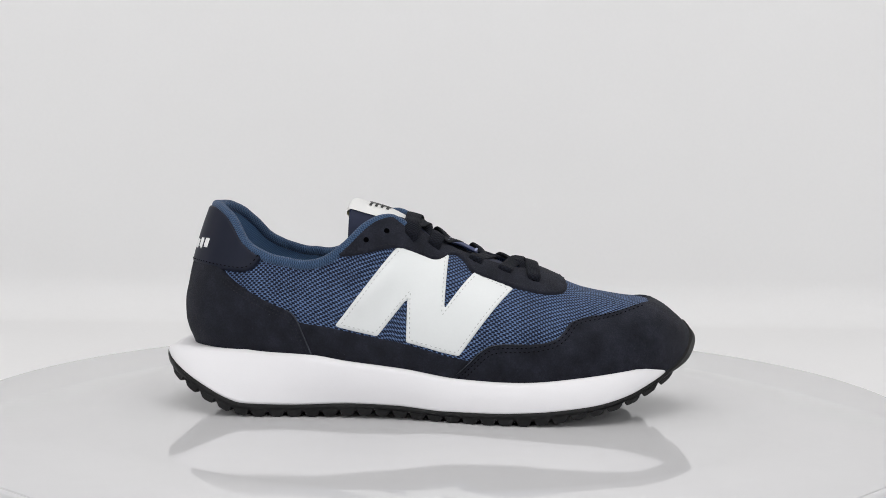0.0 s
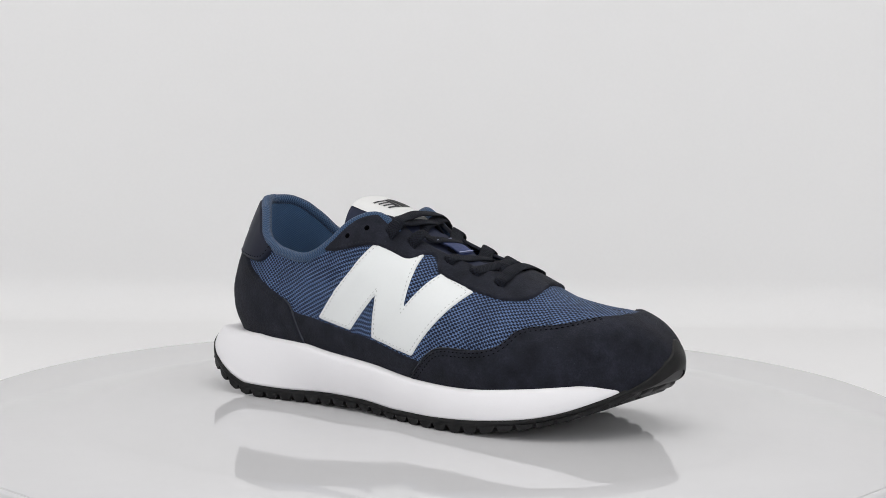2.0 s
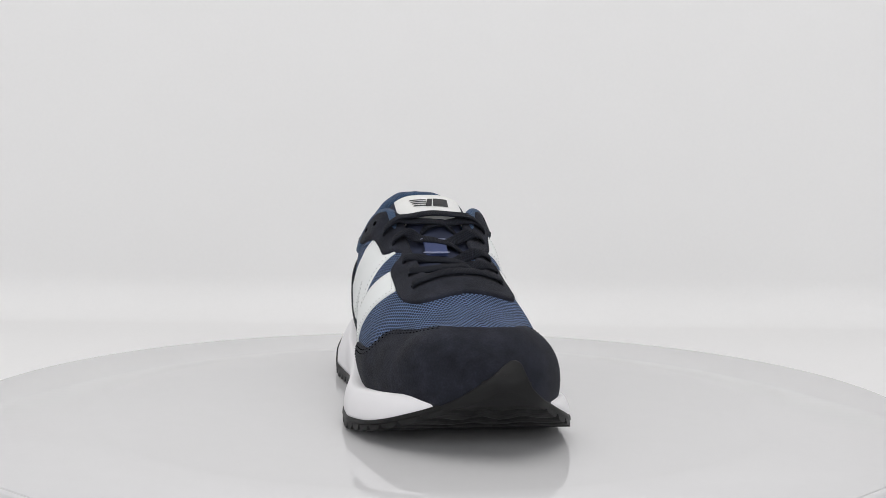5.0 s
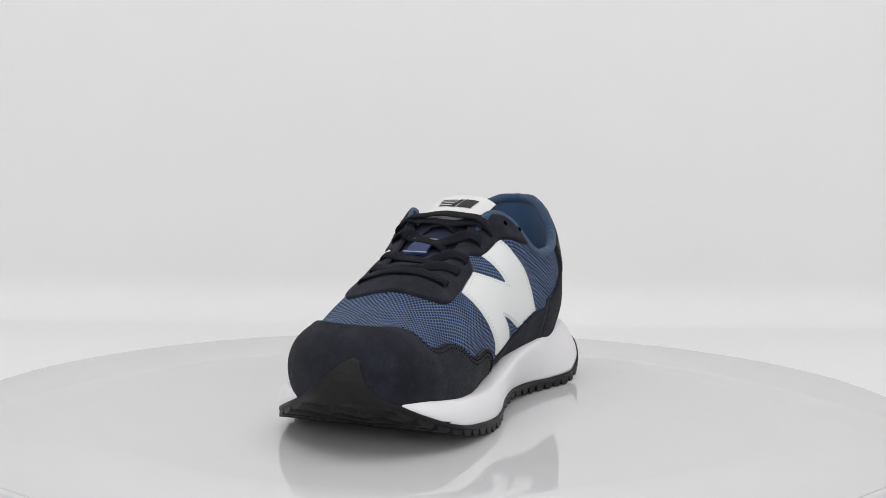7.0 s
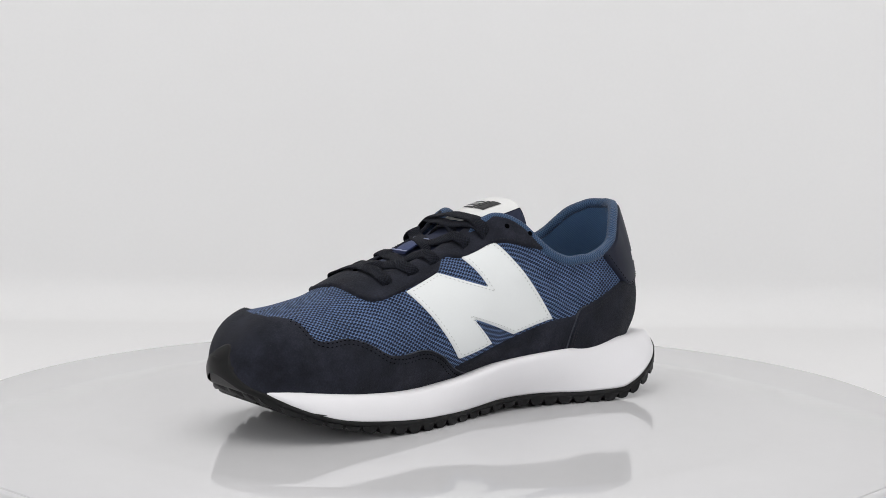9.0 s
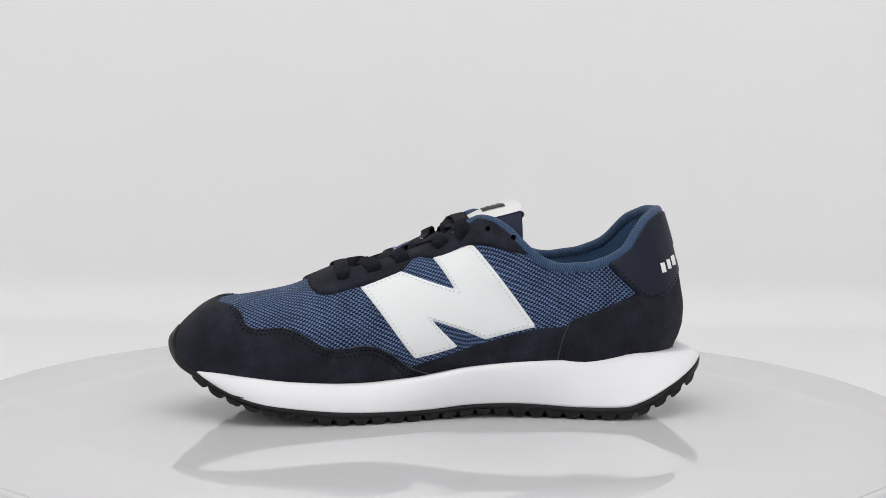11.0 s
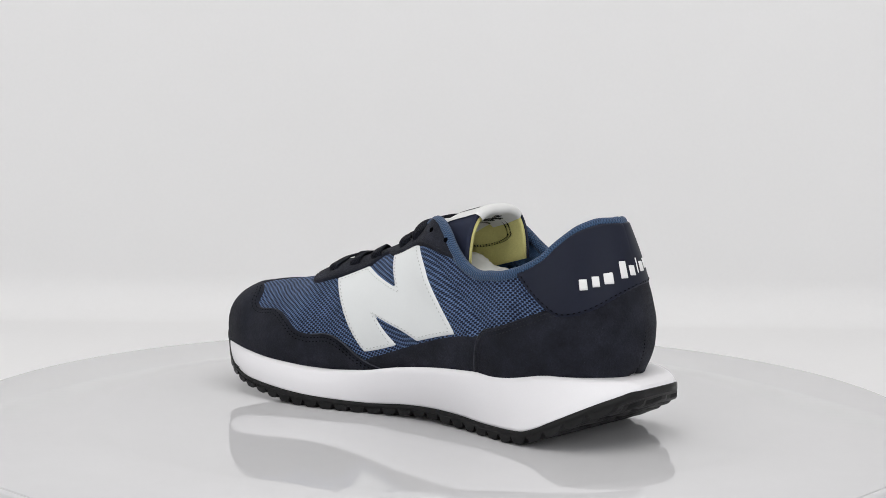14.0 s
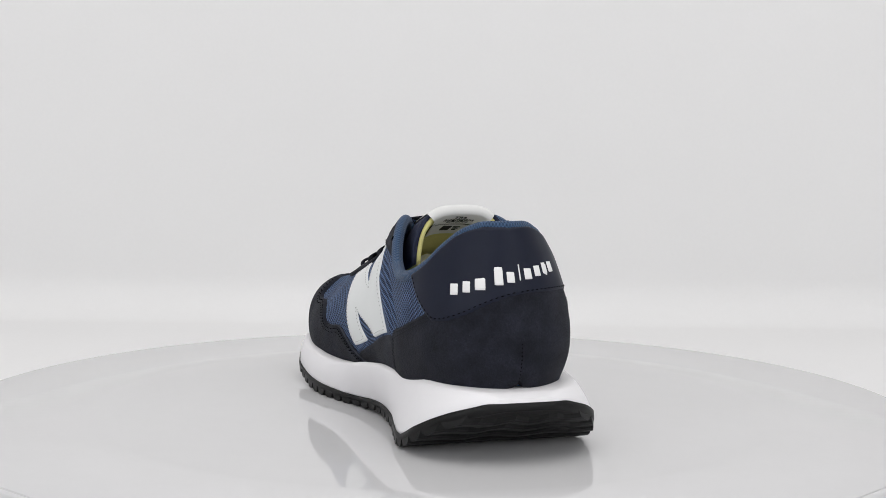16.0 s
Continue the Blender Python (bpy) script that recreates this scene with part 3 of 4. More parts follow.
part("eyestay", cut("eyestay", np.minimum(panel(EYE_OUT, EYE_IN), OPEN), 0, 1.6, 1.0, M_SUEDE, 0.2), sneaker, "dark navy suede lace panel")
part("heel_tab", cut("heel_tab", np.minimum(panel(TAB_OUT, TAB_IN), OPEN), 0, 2.6, 1.6, M_TAB), sneaker, "smooth dark navy leather heel patch")


def toe_guard(under):
    """A smooth rubber tongue that rises from the outsole over the toe, laid over the meshes under it."""
    verts, faces = [], []
    for me in under:
        base = len(verts)
        verts += [v.co * 1000 for v in me.vertices]
        faces += [[base + i for i in p.vertices] for p in me.polygons]
    tree = BVHTree.FromPolygons(verts, faces)
    Y, Z = np.arange(-36.0, 62.0, 1.0), np.arange(8.0, 60.0, 1.0)
    raw = np.full((len(Y), len(Z)), np.nan)
    for i, y in enumerate(Y):
        for j, z in enumerate(Z):
            hit = tree.ray_cast(Vector((220, y, z)), Vector((-1, 0, 0)))[0]
            if hit is not None and hit.x > 70:
                raw[i, j] = hit.x
    for i in range(len(Y)):
        ok = ~np.isnan(raw[i])
        raw[i] = np.interp(Z, Z[ok], raw[i, ok]) if ok.any() else 90.0

    def blur(g, rounds):
        for _ in range(rounds):
            p = np.pad(g, 1, mode="edge")
            g = (p[:-2, 1:-1] + p[2:, 1:-1] + p[1:-1, :-2] + p[1:-1, 2:] + 2 * p[1:-1, 1:-1]) / 6
        return g
    front = blur(raw, 40)
    calm = blur(raw, 6)
    for _ in range(14):
        front = blur(np.maximum(front, calm + 0.9), 6)
    upper = curve((-36, 16), (-30, 19), (-17, 26), (-7.5, 32), (1, 38.5), (9, 44.5), (16, 49.8), (20, 51.4), (23.3, 50.2), (25.8, 45), (28.5, 39), (35, 32), (43, 26), (50, 20.6), (55, 16.8), (62, 13.5))
    outline = [(-float(base_out(x)), x) for x in np.linspace(100, 154, 120)] + [(float(base_in(x)), x) for x in np.linspace(154, 100, 120)]
    oy, ox = np.array(outline).T
    cap = bmesh.new()
    cap.from_mesh(under[0])
    hidden = [f for f in cap.faces if f.calc_center_median().x > 0.116 and f.calc_center_median().z * 1000 < float(upper(f.calc_center_median().y * 1000)) - 2.0]
    bmesh.ops.delete(cap, geom=hidden, context="FACES")
    cap.to_mesh(under[0])
    cap.free()
    n, m = 120, 26
    rows = []
    for y in np.linspace(-31, 57.5, n):
        edge = float(np.interp(y, oy, ox))
        low = min(float(foam_foot(edge)) - 5.0, float(upper(y)) - 3.0)
        top = float(upper(y))
        line = []
        for k in np.linspace(0, 1, m - 2):
            z = low + (top - low) * k
            j = min(max((z - Z[0]), 0), len(Z) - 1.001)
            i = min(max((y - Y[0]), 0), len(Y) - 1.001)
            i0, j0 = int(i), int(j)
            fi, fj = i - i0, j - j0
            x = (front[i0, j0] * (1 - fj) + front[i0, j0 + 1] * fj) * (1 - fi) + (front[i0 + 1, j0] * (1 - fj) + front[i0 + 1, j0 + 1] * fj) * fi
            line.append((x + 0.5, y, z))
        line.append((line[-1][0] - 0.6, y, top + 0.35))
        line.append((line[-1][0] - 4.0, y, top + 0.2))
        rows.append(line)
    return sheet("toe_guard", np.array(rows).reshape(-1, 3) / 1000, grid_faces(n, m), M_RUBBER)


midsole = part("midsole", shoe_foam(), sneaker, "thick white moulded foam midsole")
outsole = part("outsole", outsole_skin(), sneaker, "black rubber outsole with toothed tread")
part("toe_guard", toe_guard([bpy.data.objects["toe_cap"].data, midsole.data, outsole.data]), sneaker, "black rubber toe guard")
x0 = -151.0
while x0 < 134:
    pitch = 10.1
    part("tread_bar", tread_bar(x0, x0 + 8.9, int(x0 + 200)), outsole)
    x0 += pitch

# collar roll
path, ups = [], []
for side in (-1, 1):
    line = []
    for i in range(NI):
        x = STATIONS[i]
        if x > -22:
            break
        sl = slice(0, NJ // 2) if side < 0 else slice(NJ - 1, NJ // 2 - 1, -1)
        row, nr = GRID[i, sl], NORMAL[i, sl]
        k = np.argmax(topline(row[:, 0]) - row[:, 2] < 0)
        if k > 0 and (not line or np.linalg.norm(row[k] - line[-1][0]) > 1.6):
            line.append((row[k], nr[k]))
    for k, x in enumerate(np.linspace(-19, 0, 8)):
        y = side * (23.5 - 0.25 * k)
        line.append((np.array([x, y, height(x, y) + 1.2 - 0.6 * k]), np.array([0, side * 0.5, 0.85])))
    path.append(line)
rim = path[0][::-1] + path[1]
P = np.array([p for p, _ in rim])
for _ in range(4):
    P[1:-1] = (P[:-2] + 2 * P[1:-1] + P[2:]) / 4
Nn = np.array([n for _, n in rim])
part("collar_roll", sweep("collar_roll", P - Nn * 1.3, Nn, 3.0, 3.1, M_RIM, 2.2, 16), sneaker, "padded blue knitted collar edge")

# insole
X = np.linspace(-128, 95, 60)
rows = [[(x, -(float(outer_width(x)) - 6) + (float(outer_width(x)) + float(inner_width(x)) - 12) * k, 44 + 0 * k) for k in np.linspace(0, 1, 12)] for x in X]
part("insole", sheet("insole", np.array(rows).reshape(-1, 3) / 1000, grid_faces(60, 12), M_INSOLE), sneaker)

# tongue, with its yellow lining and folded label
tongue_top = curve((-56, 123), (-50, 122.5), (-40, 120), (-29, 117), (-20, 113), (-8, 107), (0, 101.5), (19, 92.5), (36, 87.5), (68, 75))
tongue_half = curve((-56, 24), (-50, 29), (-40, 32), (-20, 29), (0, 24), (68, 20))


padding = curve((-54, -4.2), (-49.5, -4.6), (-44, -5.6), (-36, -6.4), (70, -6.8))


def tongue_section(x, k, narrow=0.0):
    """Across the tongue, k from -1 to 1: sideways place, drop and normal. A flat arch in front, a deep one at the collar."""
    back = float(np.clip((4 - x) / 34, 0, 1))
    back = back * back * (3 - 2 * back)
    a = k * math.pi / 2 * 0.94
    ya = 28.5 * math.copysign(abs(math.sin(a)) ** 0.66, a)
    da = 41.0 * (1 - max(0.0, math.cos(a)) ** 0.66)
    yf = (float(tongue_half(max(x, 0.0))) - narrow) * k
    df = 0.0105 * yf * yf
    ny = (1 - back) * 0.026 * yf + back * math.sin(a) * 1.2
    return ya * back + yf * (1 - back), da * back + df * (1 - back), ny, (1 - back) + back * max(0.06, math.cos(a))


def tongue_place(x, k, off, narrow=0.0):
    y, drop, ny, nz = tongue_section(x, k, narrow)
    slope = (float(tongue_top(x + 1)) - float(tongue_top(x - 1))) / 2
    d = np.array([-slope * nz, ny * math.hypot(slope, 1), nz])
    return np.array([x, y, float(tongue_top(x)) - drop]) + d / np.linalg.norm(d) * off


def tongue_sheet(name, x0, x1, off, mat, narrow=0.0, n=60, m=41):
    rows, uv = [], []
    for x in np.linspace(x0, x1, n):
        for k in np.linspace(-1, 1, m):
            rows.append(tongue_place(x, k, float(padding(x)) if off is None else off, narrow))
            uv.append((x / 1000, rows[-1][1] / 1000))
    return np.array(rows), uv, n, m


def tongue_point(x, y, off):
    """The place over the tongue at x, y, off along its normal."""
    lo, hi = -1.0, 1.0
    for _ in range(24):
        mid = (lo + hi) / 2
        lo, hi = (mid, hi) if tongue_section(x, mid)[0] < y else (lo, mid)
    return tongue_place(x, (lo + hi) / 2, off)


def tongue_solid(name, x0, x1, top, foot, mat, narrow=0.0):
    A, uv, n, m = tongue_sheet(name, x0, x1, top, mat, narrow)
    B, _, _, _ = tongue_sheet(name, x0, x1, foot, mat, narrow + 0.4)
    rows = np.concatenate([A.reshape(n, m, 3), B.reshape(n, m, 3)[:, ::-1]], 1)
    faces = [tuple(f) for f in grid_faces(n, 2 * m, True)] + [tuple(range(2 * m)), tuple(range((n - 1) * 2 * m, n * 2 * m))]
    return sheet(name, rows.reshape(-1, 3) / 1000, faces, mat, np.tile(np.array(uv).reshape(n, m, 2), (1, 2, 1)).reshape(-1, 2))


tongue = part("tongue", tongue_solid("tongue", -48.4, 66, 0.0, -2.2, M_TONGUE), sneaker, "padded navy tongue")
part("tongue_lining", tongue_solid("tongue_lining", -48.2, 20, -2.3, None, M_YELLOW, -0.9), tongue, "yellow foam lining of the tongue")

# label: over the tongue's end and down inside
rows, uv = [], []
prof = [(x, 0.7) for x in np.linspace(-13, -47.5, 26)] + [(-47.5 - 2.5 * math.sin(a), -2.35 + 3.05 * math.cos(a)) for a in np.linspace(0.25, 2.9, 10)] + [(x, float(padding(x)) - 0.6) for x in np.linspace(-47.3, -30, 14)]
for x, off in prof:
    xr = max(x, -47.5)
    A = np.array([tongue_point(xr, y, off) for y in np.linspace(-19.5, 19.5, 31)])
    A[:, 0] += x - xr
    rows.append(A)
L = np.array(rows)
label = part("label", sheet("label", L.reshape(-1, 3) / 1000, grid_faces(len(prof), 31), M_LABEL), tongue, "white woven label folded over the tongue's end")


def patch_on_tongue(name, corners, off, mat, parent, n=8):
    """A thin four-cornered print on the tongue."""
    a, b, c, d = [np.array(p, float) for p in corners]
    V = []
    for lay in (off, off - 0.5):
        for i in np.linspace(0, 1, n):
            for j in np.linspace(0, 1, n):
                p = (a * (1 - i) + b * i) * (1 - j) + (d * (1 - i) + c * i) * j
                V.append(tongue_point(p[0], p[1], lay))
    F = [tuple(f) for f in grid_faces(n, n)] + [tuple(int(v) + n * n for v in f[::-1]) for f in grid_faces(n, n)]
    return part(name, sheet(name, np.array(V) / 1000, F, mat), parent)


# emblem on the label, as plain slanted bars and blocks
for k in range(4):
    x = -38.5 + 3.2 * k
    patch_on_tongue("emblem_bar", [(x, -11 + 0.6 * k), (x + 1.5, -11.6 + 0.6 * k), (x + 1.5, -1.5), (x, -1.0)], 1.0, M_BLACK, label)
patch_on_tongue("emblem_block", [(-39.5, 0.0), (-27, -2.5), (-27, 1.0), (-39.5, 3.0)], 1.02, M_BLACK, label)
patch_on_tongue("emblem_block", [(-40, 3.5), (-27, 2.0), (-27, 11.0), (-40, 11.8)], 1.0, M_BLACK, label)

# words on the inside of the label
font = bpy.data.curves.new("label_words", "FONT")
font.body, font.size, font.align_x, font.space_line, font.shear = "The\nIntelligent\nChoice", 0.0054, "CENTER", 0.8, 0.25
font.extrude = 0.0001
tmp = bpy.data.objects.new("label_words", font)
scene.collection.objects.link(tmp)
bpy.context.view_layer.update()
words = bpy.data.meshes.new_from_object(tmp.evaluated_get(bpy.context.evaluated_depsgraph_get()))
bpy.data.objects.remove(tmp)
words.materials.clear()
words.materials.append(M_BLACK)
for v in words.vertices:
    tx, ty, tz = v.co * 1000
    px = -46.9 + (4.0 - ty) * 0.8
    v.co = Vector(tongue_point(px, -tx, float(padding(px)) - 0.85 - tz)) / 1000
part("label_words", words, label)


def patch_inside(name, corners, off, mat, parent, n=10):
    """A thin four-cornered patch on the tongue's lining."""
    a, b, c, d = [np.array(p, float) for p in corners]
    V = []
    for lay in (off, off + 0.3):
        for i in np.linspace(0, 1, n):
            for j in np.linspace(0, 1, n):
                p = (a * (1 - i) + b * i) * (1 - j) + (d * (1 - i) + c * i) * j
                V.append(tongue_point(p[0], p[1], float(padding(p[0])) + lay))
    F = [tuple(f) for f in grid_faces(n, n)] + [tuple(int(v) + n * n for v in f[::-1]) for f in grid_faces(n, n)]
    return part(name, sheet(name, np.array(V) / 1000, F, mat), parent)


patch_inside("printed_line", [(-31.9, -13), (-30.9, -13), (-30.9, 13), (-31.9, 13)], -0.95, M_BLACK, label)
care_label = patch_inside("care_label", [(-29.6, -15), (-15, -15), (-15, 15), (-29.6, 15)], -0.6, M_LABEL, tongue)
patch_inside("emblem_block", [(-26.5, -1), (-20.5, 0.5), (-20.5, 6.5), (-26.5, 5)], -0.95, M_BLACK, care_label)
for k in range(3):
    patch_inside("emblem_bar", [(-25.6 + 2 * k, -7 + k), (-24.7 + 2 * k, -7 + k), (-24.7 + 2 * k, -2), (-25.6 + 2 * k, -2)], -0.95, M_BLACK, care_label, 4)

V, Fc = [], []
for side in (-1, 1):
    for row in (0.0, 2.0):
        line = [(-40.5 + row, k) for k in np.linspace(0.30, 0.66, 16)] + [(-40.5 + row + 9 * (1 - math.cos(t)), 0.66 + (0.10 - 0.012 * row) * math.sin(t)) for t in np.linspace(0.1, 1.5, 9)] + [(px, 0.76 - 0.012 * row) for px in np.linspace(-30, -12, 10)]
        for px, k in line:
            b = len(V)
            c = tongue_place(px, side * k, float(padding(px)) - 0.25)
            for dx, dy, dz in ((-0.5, -0.5, 0), (0.5, -0.5, 0), (0.5, 0.5, 0), (-0.5, 0.5, 0), (0, 0, -0.5)):
                V.append(c + np.array([dx, dy, dz]))
            Fc += [(b, b + 1, b + 4), (b + 1, b + 2, b + 4), (b + 2, b + 3, b + 4), (b + 3, b, b + 4), (b + 3, b + 2, b + 1, b)]
tagged(part("seam", sheet("seam", np.array(V) / 1000, Fc, M_DARK), tongue), kind="stuff")

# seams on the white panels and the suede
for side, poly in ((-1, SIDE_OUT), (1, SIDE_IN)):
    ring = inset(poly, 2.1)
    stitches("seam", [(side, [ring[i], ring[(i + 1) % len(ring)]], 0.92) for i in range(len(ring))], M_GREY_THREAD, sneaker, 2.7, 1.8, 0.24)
for side, poly in ((-1, CAP_OUT), (1, CAP_IN)):
    line = soft_open(poly[1:13 if side < 0 else 14])
    stitches("seam", [(side, shifted(line, -d), 2.12) for d in (2.0, 4.2)], M_DARK, sneaker, 2.6, 1.25, 0.3, poly)
for side, poly in ((-1, EYE_OUT), (1, EYE_IN)):
    line = soft_open(poly[2:16])
    stitches("seam", [(side, shifted(line, 2.0), 1.65)], M_THREAD, sneaker, 2.2, 1.5, 0.3)
for side, poly in ((-1, HEEL_OUT), (1, HEEL_IN)):
    line = soft_open(poly[2:10])
    stitches("seam", [(side, shifted(line, -d), 2.15) for d in (2.0, 4.2)], M_THREAD, sneaker, 2.2, 1.5, 0.34)
for side, poly in ((-1, TAB_OUT), (1, TAB_IN)):
    line = soft_open([(0.6, 49)] + (poly[1:7] if side < 0 else poly[2:9]))
    stitches("seam", [(side, shifted(line, 2.4), 2.62)], M_DARK, sneaker, 3.0, 1.9, 0.32)
# the pale cut edge of the suede where one panel laps over the next
for side, poly, ends, owner, lift in ((-1, HEEL_OUT, (5, 10), "heel_counter", 1.1), (1, HEEL_IN, (5, 10), "heel_counter", 1.1), (-1, CAP_OUT, (1, 5), "toe_cap", 1.0), (1, CAP_IN, (1, 6), "toe_cap", 1.0)):
    line = smooth_line(poly)[4 * ends[0]:4 * ends[1]]
    spots = [on(side, u, max(q, 1.0), lift) for u, q in line]
    part("cut_edge", sweep("cut_edge", [p for p, _ in spots], [n for _, n in spots], 0.35, 0.75, M_EDGE, 2.2, 8), bpy.data.objects[owner])
# the upright seam at the back
seam = [(1, [(0.5, 4), (0.5, 28)], 1.85)]
stitches("seam", seam, M_DARK, sneaker, 2.0, 1.8, 0.45)

# lettering on the heel patch, as plain rounded blocks
def block_on_heel(s0, s1, rise0, rise1):
    side = 1 if s0 + s1 < 0 else -1
    u0, u1 = sorted((abs(s0), abs(s1)))
    mid = (s0 + s1) / 2
    foot = 49 + (mid + 36) * 12 / 66
    q0, q1 = foot + rise0, foot + rise1
    k = SIDE == side
    f = np.full(len(PTS), -9.0)
    a = np.stack([np.abs(FLAT[k, 0] - (u0 + u1) / 2) - (u1 - u0) / 2 + 1.2, np.abs(FLAT[k, 1] - (q0 + q1) / 2) - (q1 - q0) / 2 + 1.2], 1)
    f[k] = 1.2 - (np.hypot(*np.clip(a, 0, None).T) + np.minimum(a.max(1), 0))
    part("print_block", cut("print_block", f, 2.6, 0.35, 0.3, M_PRINT), bpy.data.objects["heel_tab"])


for s0, s1, up in ((-36, -30.6, 7.5), (-29.4, -24, 7.5), (-22.8, -16, 7.5), (-12.4, -6.8, 10.8), (-6, -0.8, 7.5), (0.8, 2.8, 10.8), (4.0, 9.4, 7.5), (10.6, 16, 7.5), (17.2, 22, 7.5), (23.2, 28.6, 7.5)):
    block_on_heel(s0, s1, 0, up)

# eyelets: solid discs, the shade inside the holes given by black colour
EY_OUT = [(228, 71), (211, 76), (194, 80), (170, 83), (157, 84), (144, 84), (133, 77)]
EY_IN = [(224, 69), (206, 73), (190, 78), (167, 83), (155, 84.5), (142, 85), (128, 78)]
EYES = {}
for side, eyes in ((-1, EY_OUT), (1, EY_IN)):
    for k, (u, q) in enumerate(eyes):
        P, n = on(side, u, q, 1.7)
        EYES[side, k] = (P, n)
        bm = bmesh.new()
        bmesh.ops.create_cone(bm, cap_ends=True, segments=16, radius1=1.6 if k > 4 else 1.5, radius2=1.3 if k > 4 else 1.2, depth=0.4)
        M = Matrix.Translation(Vector(P) / 1000) @ Vector(n).to_track_quat("Z", "Y").to_matrix().to_4x4() @ Matrix.Scale(0.001, 4)
        bm.transform(M)
        part("eyelet", from_bm("eyelet", bm, M_DARK), sneaker)


# laces
def lace(points, half=4.2, thick=0.85):
    p = np.array(points, float)
    k = np.linspace(0, len(p) - 1, 56)
    P = np.stack([np.interp(k, np.arange(len(p)), p[:, c]) for c in range(3)], 1)
    for _ in range(4):
        P[1:-1] = (P[:-2] + 2 * P[1:-1] + P[2:]) / 4
    U = []
    for q in P:
        U.append((0.25, q[1] * 0.045, 1.0))
    w = np.full(56, half)
    w[:12] *= np.linspace(0.5, 1, 12)
    w[-12:] *= np.linspace(1, 0.5, 12)
    part("lace", sweep("lace", P, U, w, thick, M_LACE), sneaker, "flat dark navy woven lace")


def over(a, b, rise, n=9, skip_a=False):
    """Points from eyelet a to eyelet b over the tongue."""
    (pa, na), (pb, nb) = a, b
    pts = []
    for k in np.linspace(0, 1, n):
        p = pa * (1 - k) + pb * k
        ease = min(1, max(0, (abs(p[1]) - 11) / 9))
        ease = max(ease * ease * (3 - 2 * ease), min(1, max(0, (p[0] - 34) / 16)))
        z = ease * (height(p[0], p[1]) + 2.3 + 0.4 * min(1, max(0, (abs(p[1]) - 14) / 10))) + (1 - ease) * (tongue_point(p[0], p[1], 0)[2] + 1.9) + rise * math.sin(math.pi * k)
        z += (4.8 if p[1] < 0 else 2.4) * math.exp(-((p[0] - 8) / 18) ** 2 - ((abs(p[1]) - 21) / 6) ** 2)
        z -= 3.0 * min(1, max(0, (p[0] - 14) / 20)) * min(1, max(0, (52 - p[0]) / 10)) * max(0, 1 - (p[1] / 17) ** 2)
        pts.append((p[0], p[1], z))
    pts[0] = tuple(pa + na * 1.9)
    pts[-1] = tuple(pb + nb * 1.9)
    pts = [tuple(pa - na * 4 + np.array([0, pa[1] * 0.05, 0]))] * 2 + pts + [tuple(pb - nb * 4 + np.array([0, pb[1] * 0.05, 0]))] * 2
    if skip_a:
        pts = pts[4:]
        pts[0] = (pts[0][0], pts[0][1], pts[0][2] - 5)
    return pts


lace(over(EYES[-1, 0], EYES[1, 0], 0.6))
for k in range(4):
    for side in (-1, 1):
        a, b = EYES[side, k], EYES[-side, k + 1]
        lace(over(a, b, 0.3 if side < 0 else 1.2, skip_a=True))
lace(over(EYES[-1, 4], EYES[1, 4], 2.6), 4.4, 0.9)

# blue loop on the tongue that holds the laces
V = []
for lay in (0.0, -0.9):
    for x in np.linspace(8, 25, 12):
        for y in np.linspace(-8.6, 4.2, 8):
            k = (x - 8) / 17
            V.append((x, y, float(tongue_top(x)) + 2.2 + 1.6 * math.sin(math.pi * k) - 0.006 * y * y + lay))
loop_faces = [tuple(f) for f in grid_faces(12, 8)] + [tuple(int(v) + 96 for v in f[::-1]) for f in grid_faces(12, 8)]
loop = part("lace_loop", sheet("lace_loop", np.array(V) / 1000, loop_faces, M_WEB), sneaker, "blue webbing lace loop with pale stitched ends")
for x in (8.6, 24.4):
    pts = [(x + 0.5 * math.sin(y), y, float(tongue_top(x)) + 3.0) for y in np.linspace(-10.5, 5.5, 12)]
    part("seam", sweep("seam", pts, [(0, 0, 1)] * 12, 0.4, 0.35, M_PALE_THREAD), loop)

# crumpled tissue inside
bm = bmesh.new()
bmesh.ops.create_icosphere(bm, subdivisions=5, radius=1.0)
for v in bm.verts:
    d = v.co.normalized()
    r = 1 + 0.22 * noise.noise(d * 2.3) + 0.10 * abs(noise.noise(d * 6.0)) - 0.07 * abs(noise.noise(d * 11.0 + Vector((3, 1, 2))))
    v.co = Vector((d.x * 34 * r - 20, d.y * 26 * r, 76 + d.z * 15 * r)) / 1000
tissue = new("tissue_paper", from_bm("tissue_paper", bm, M_PAPER))
tagged(tissue, "crumpled white tissue paper stuffed inside the shoe", "tissue paper")

# ---- turntable and tent ----
def lathe(name, profile, mat, n=160):
    rows = [[(r * math.cos(a), r * math.sin(a), z) for a in np.linspace(0, 2 * math.pi, n, endpoint=False)] for r, z in profile]
    m = len(profile)
    faces = [tuple(f) for f in grid_faces(m, n, True)]
    me = sheet(name, np.array(rows).reshape(-1, 3), faces, mat)
    return me


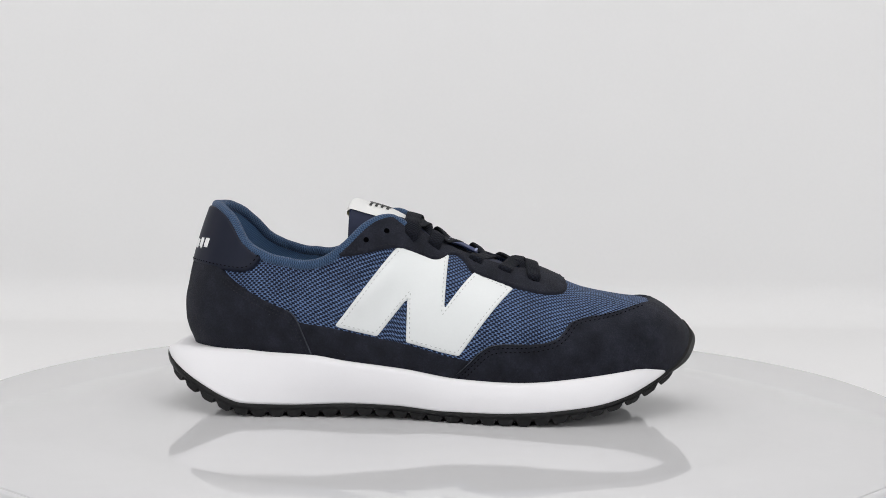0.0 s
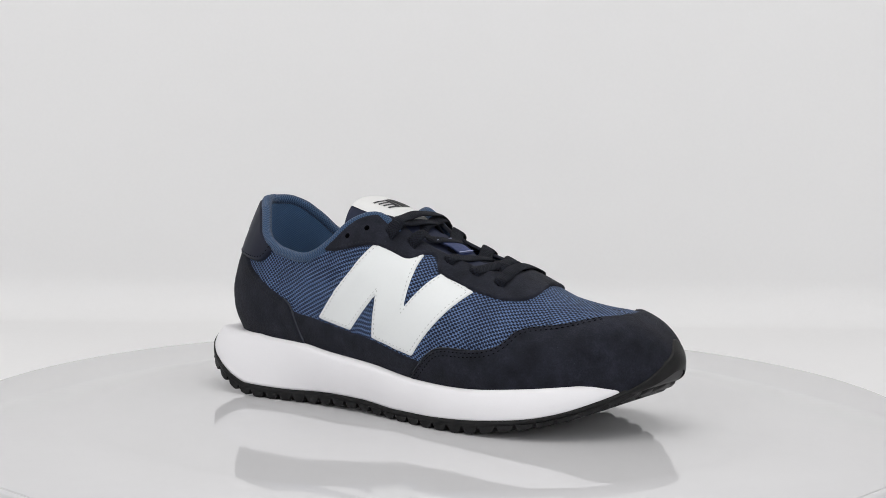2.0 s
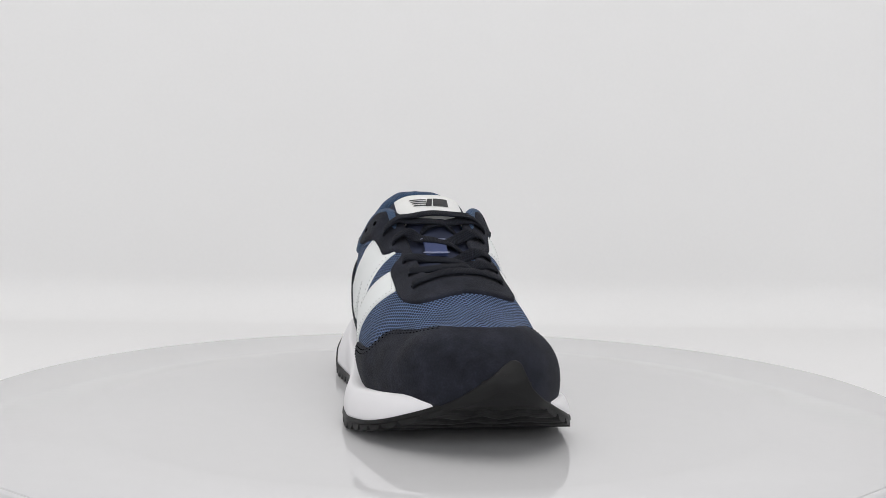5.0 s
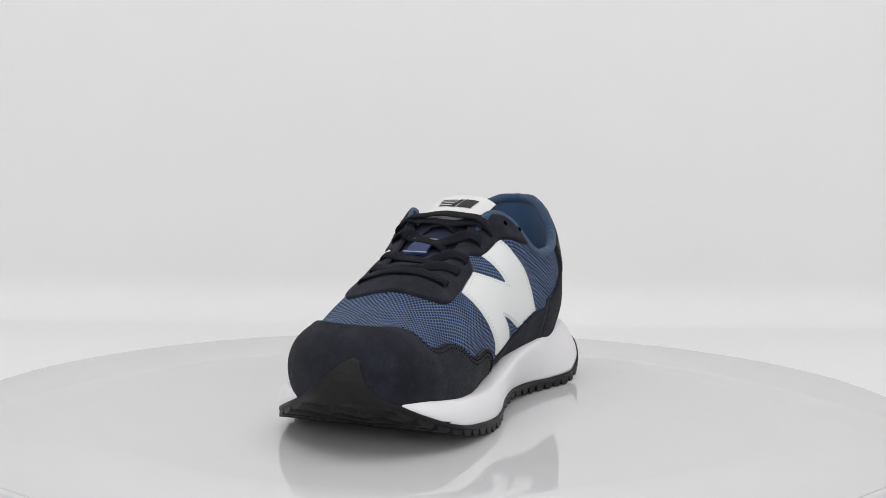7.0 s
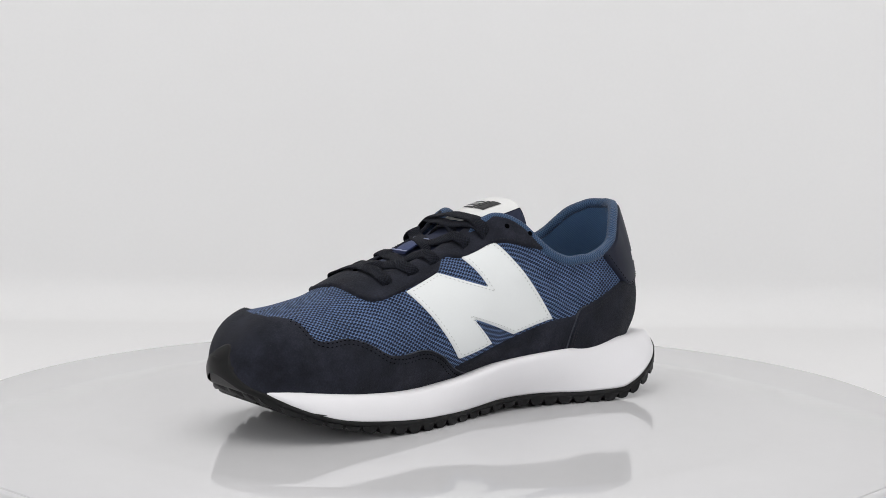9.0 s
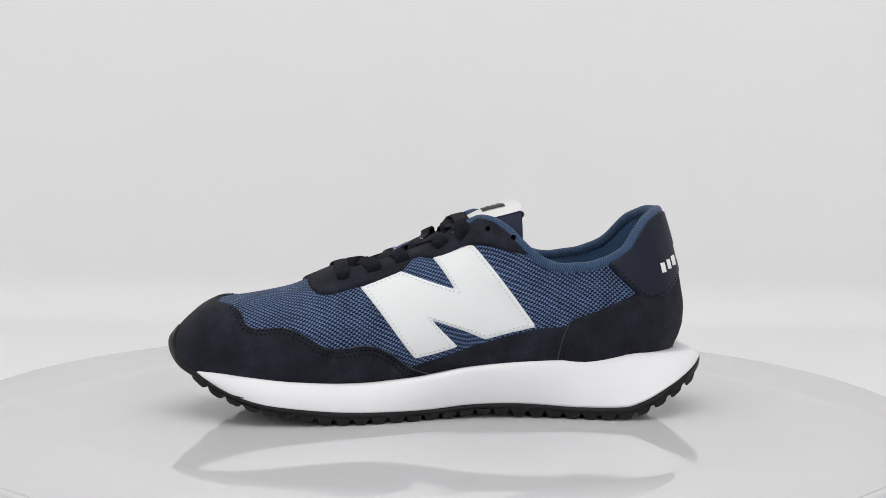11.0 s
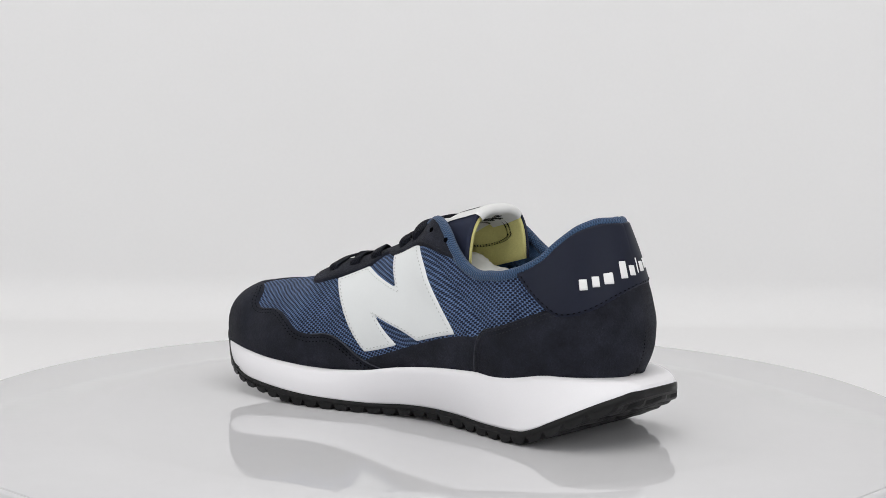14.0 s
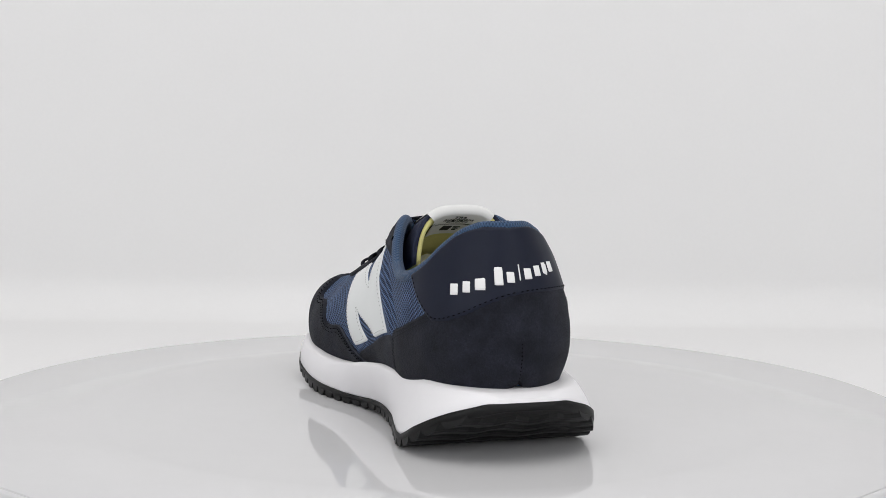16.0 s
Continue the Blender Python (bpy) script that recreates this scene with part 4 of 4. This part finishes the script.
turntable = new("turntable")
tagged(turntable, "round glossy white display turntable under the sneaker", "turntable")
part("plate", lathe("plate", [(0.0005, -0.010), (0.282, -0.010), (0.2835, -0.009), (0.2835, -0.0008), (0.2828, 0.0), (0.20, 0.0), (0.08, 0.0), (0.0005, 0.0)], M_DISC), turntable)
part("rim", lathe("rim", [(0.2838, -0.0118), (0.2865, -0.0115), (0.287, -0.008), (0.2868, -0.0018), (0.286, -0.0006), (0.2838, -0.0006)], M_DISC), turntable)

bm = bmesh.new()
prof = [(-1.7, -0.0122)] + [(0.40 + 0.04 * math.sin(a), -0.0122 + 0.04 * (1 - math.cos(a))) for a in np.linspace(0.0, math.pi / 2, 12)] + [(0.44, 0.4), (0.44, 1.5)]
for lay in (0.0, 0.01):
    for y, z in prof:
        for x in np.linspace(-1.4, 1.4, 9):
            bm.verts.new((x, y + lay, z - lay))
bm.verts.ensure_lookup_table()
m = len(prof) * 9
for f in grid_faces(len(prof), 9):
    bm.faces.new([bm.verts[int(v)] for v in f])
    bm.faces.new([bm.verts[int(v) + m] for v in f[::-1]])
tagged(new("backdrop", from_bm("backdrop", bm, M_TENT)), "seamless white sweep of the photo tent", "backdrop", kind="structure")


def board(name, size, place, label):
    bm = bmesh.new()
    bmesh.ops.create_cube(bm, size=1)
    bm.transform(Matrix.Translation(place) @ Matrix.Diagonal((*size, 1)))
    bmesh.ops.bevel(bm, geom=bm.edges, offset=0.002, segments=2, affect="EDGES")
    tagged(new(name, from_bm(name, bm, M_TENT, False)), label, "wall", kind="structure")


# unseen boards, added to close the space and bounce the lamps' light
board("wall_west", (0.02, 2.8, 1.6), (-1.42, -0.3, 0.75), "assumed white cloth side of the photo tent, out of view")
board("wall_east", (0.02, 2.8, 1.6), (1.42, -0.3, 0.75), "assumed white cloth side of the photo tent, out of view")
board("wall_south", (2.8, 0.02, 1.6), (0, -1.72, 0.75), "assumed white cloth front of the photo tent, out of view")
board("ceiling", (2.86, 2.86, 0.02), (0, -0.3, 1.56), "assumed white cloth top of the photo tent, out of view")


def motions():
    rows = [(k * 0.5, pose(0, 0, 0, 0, 0, turn(k * 0.5))) for k in range(33)]
    walk(sneaker, rows)
    walk(tissue, rows)
    walk(turntable, rows)


motions()
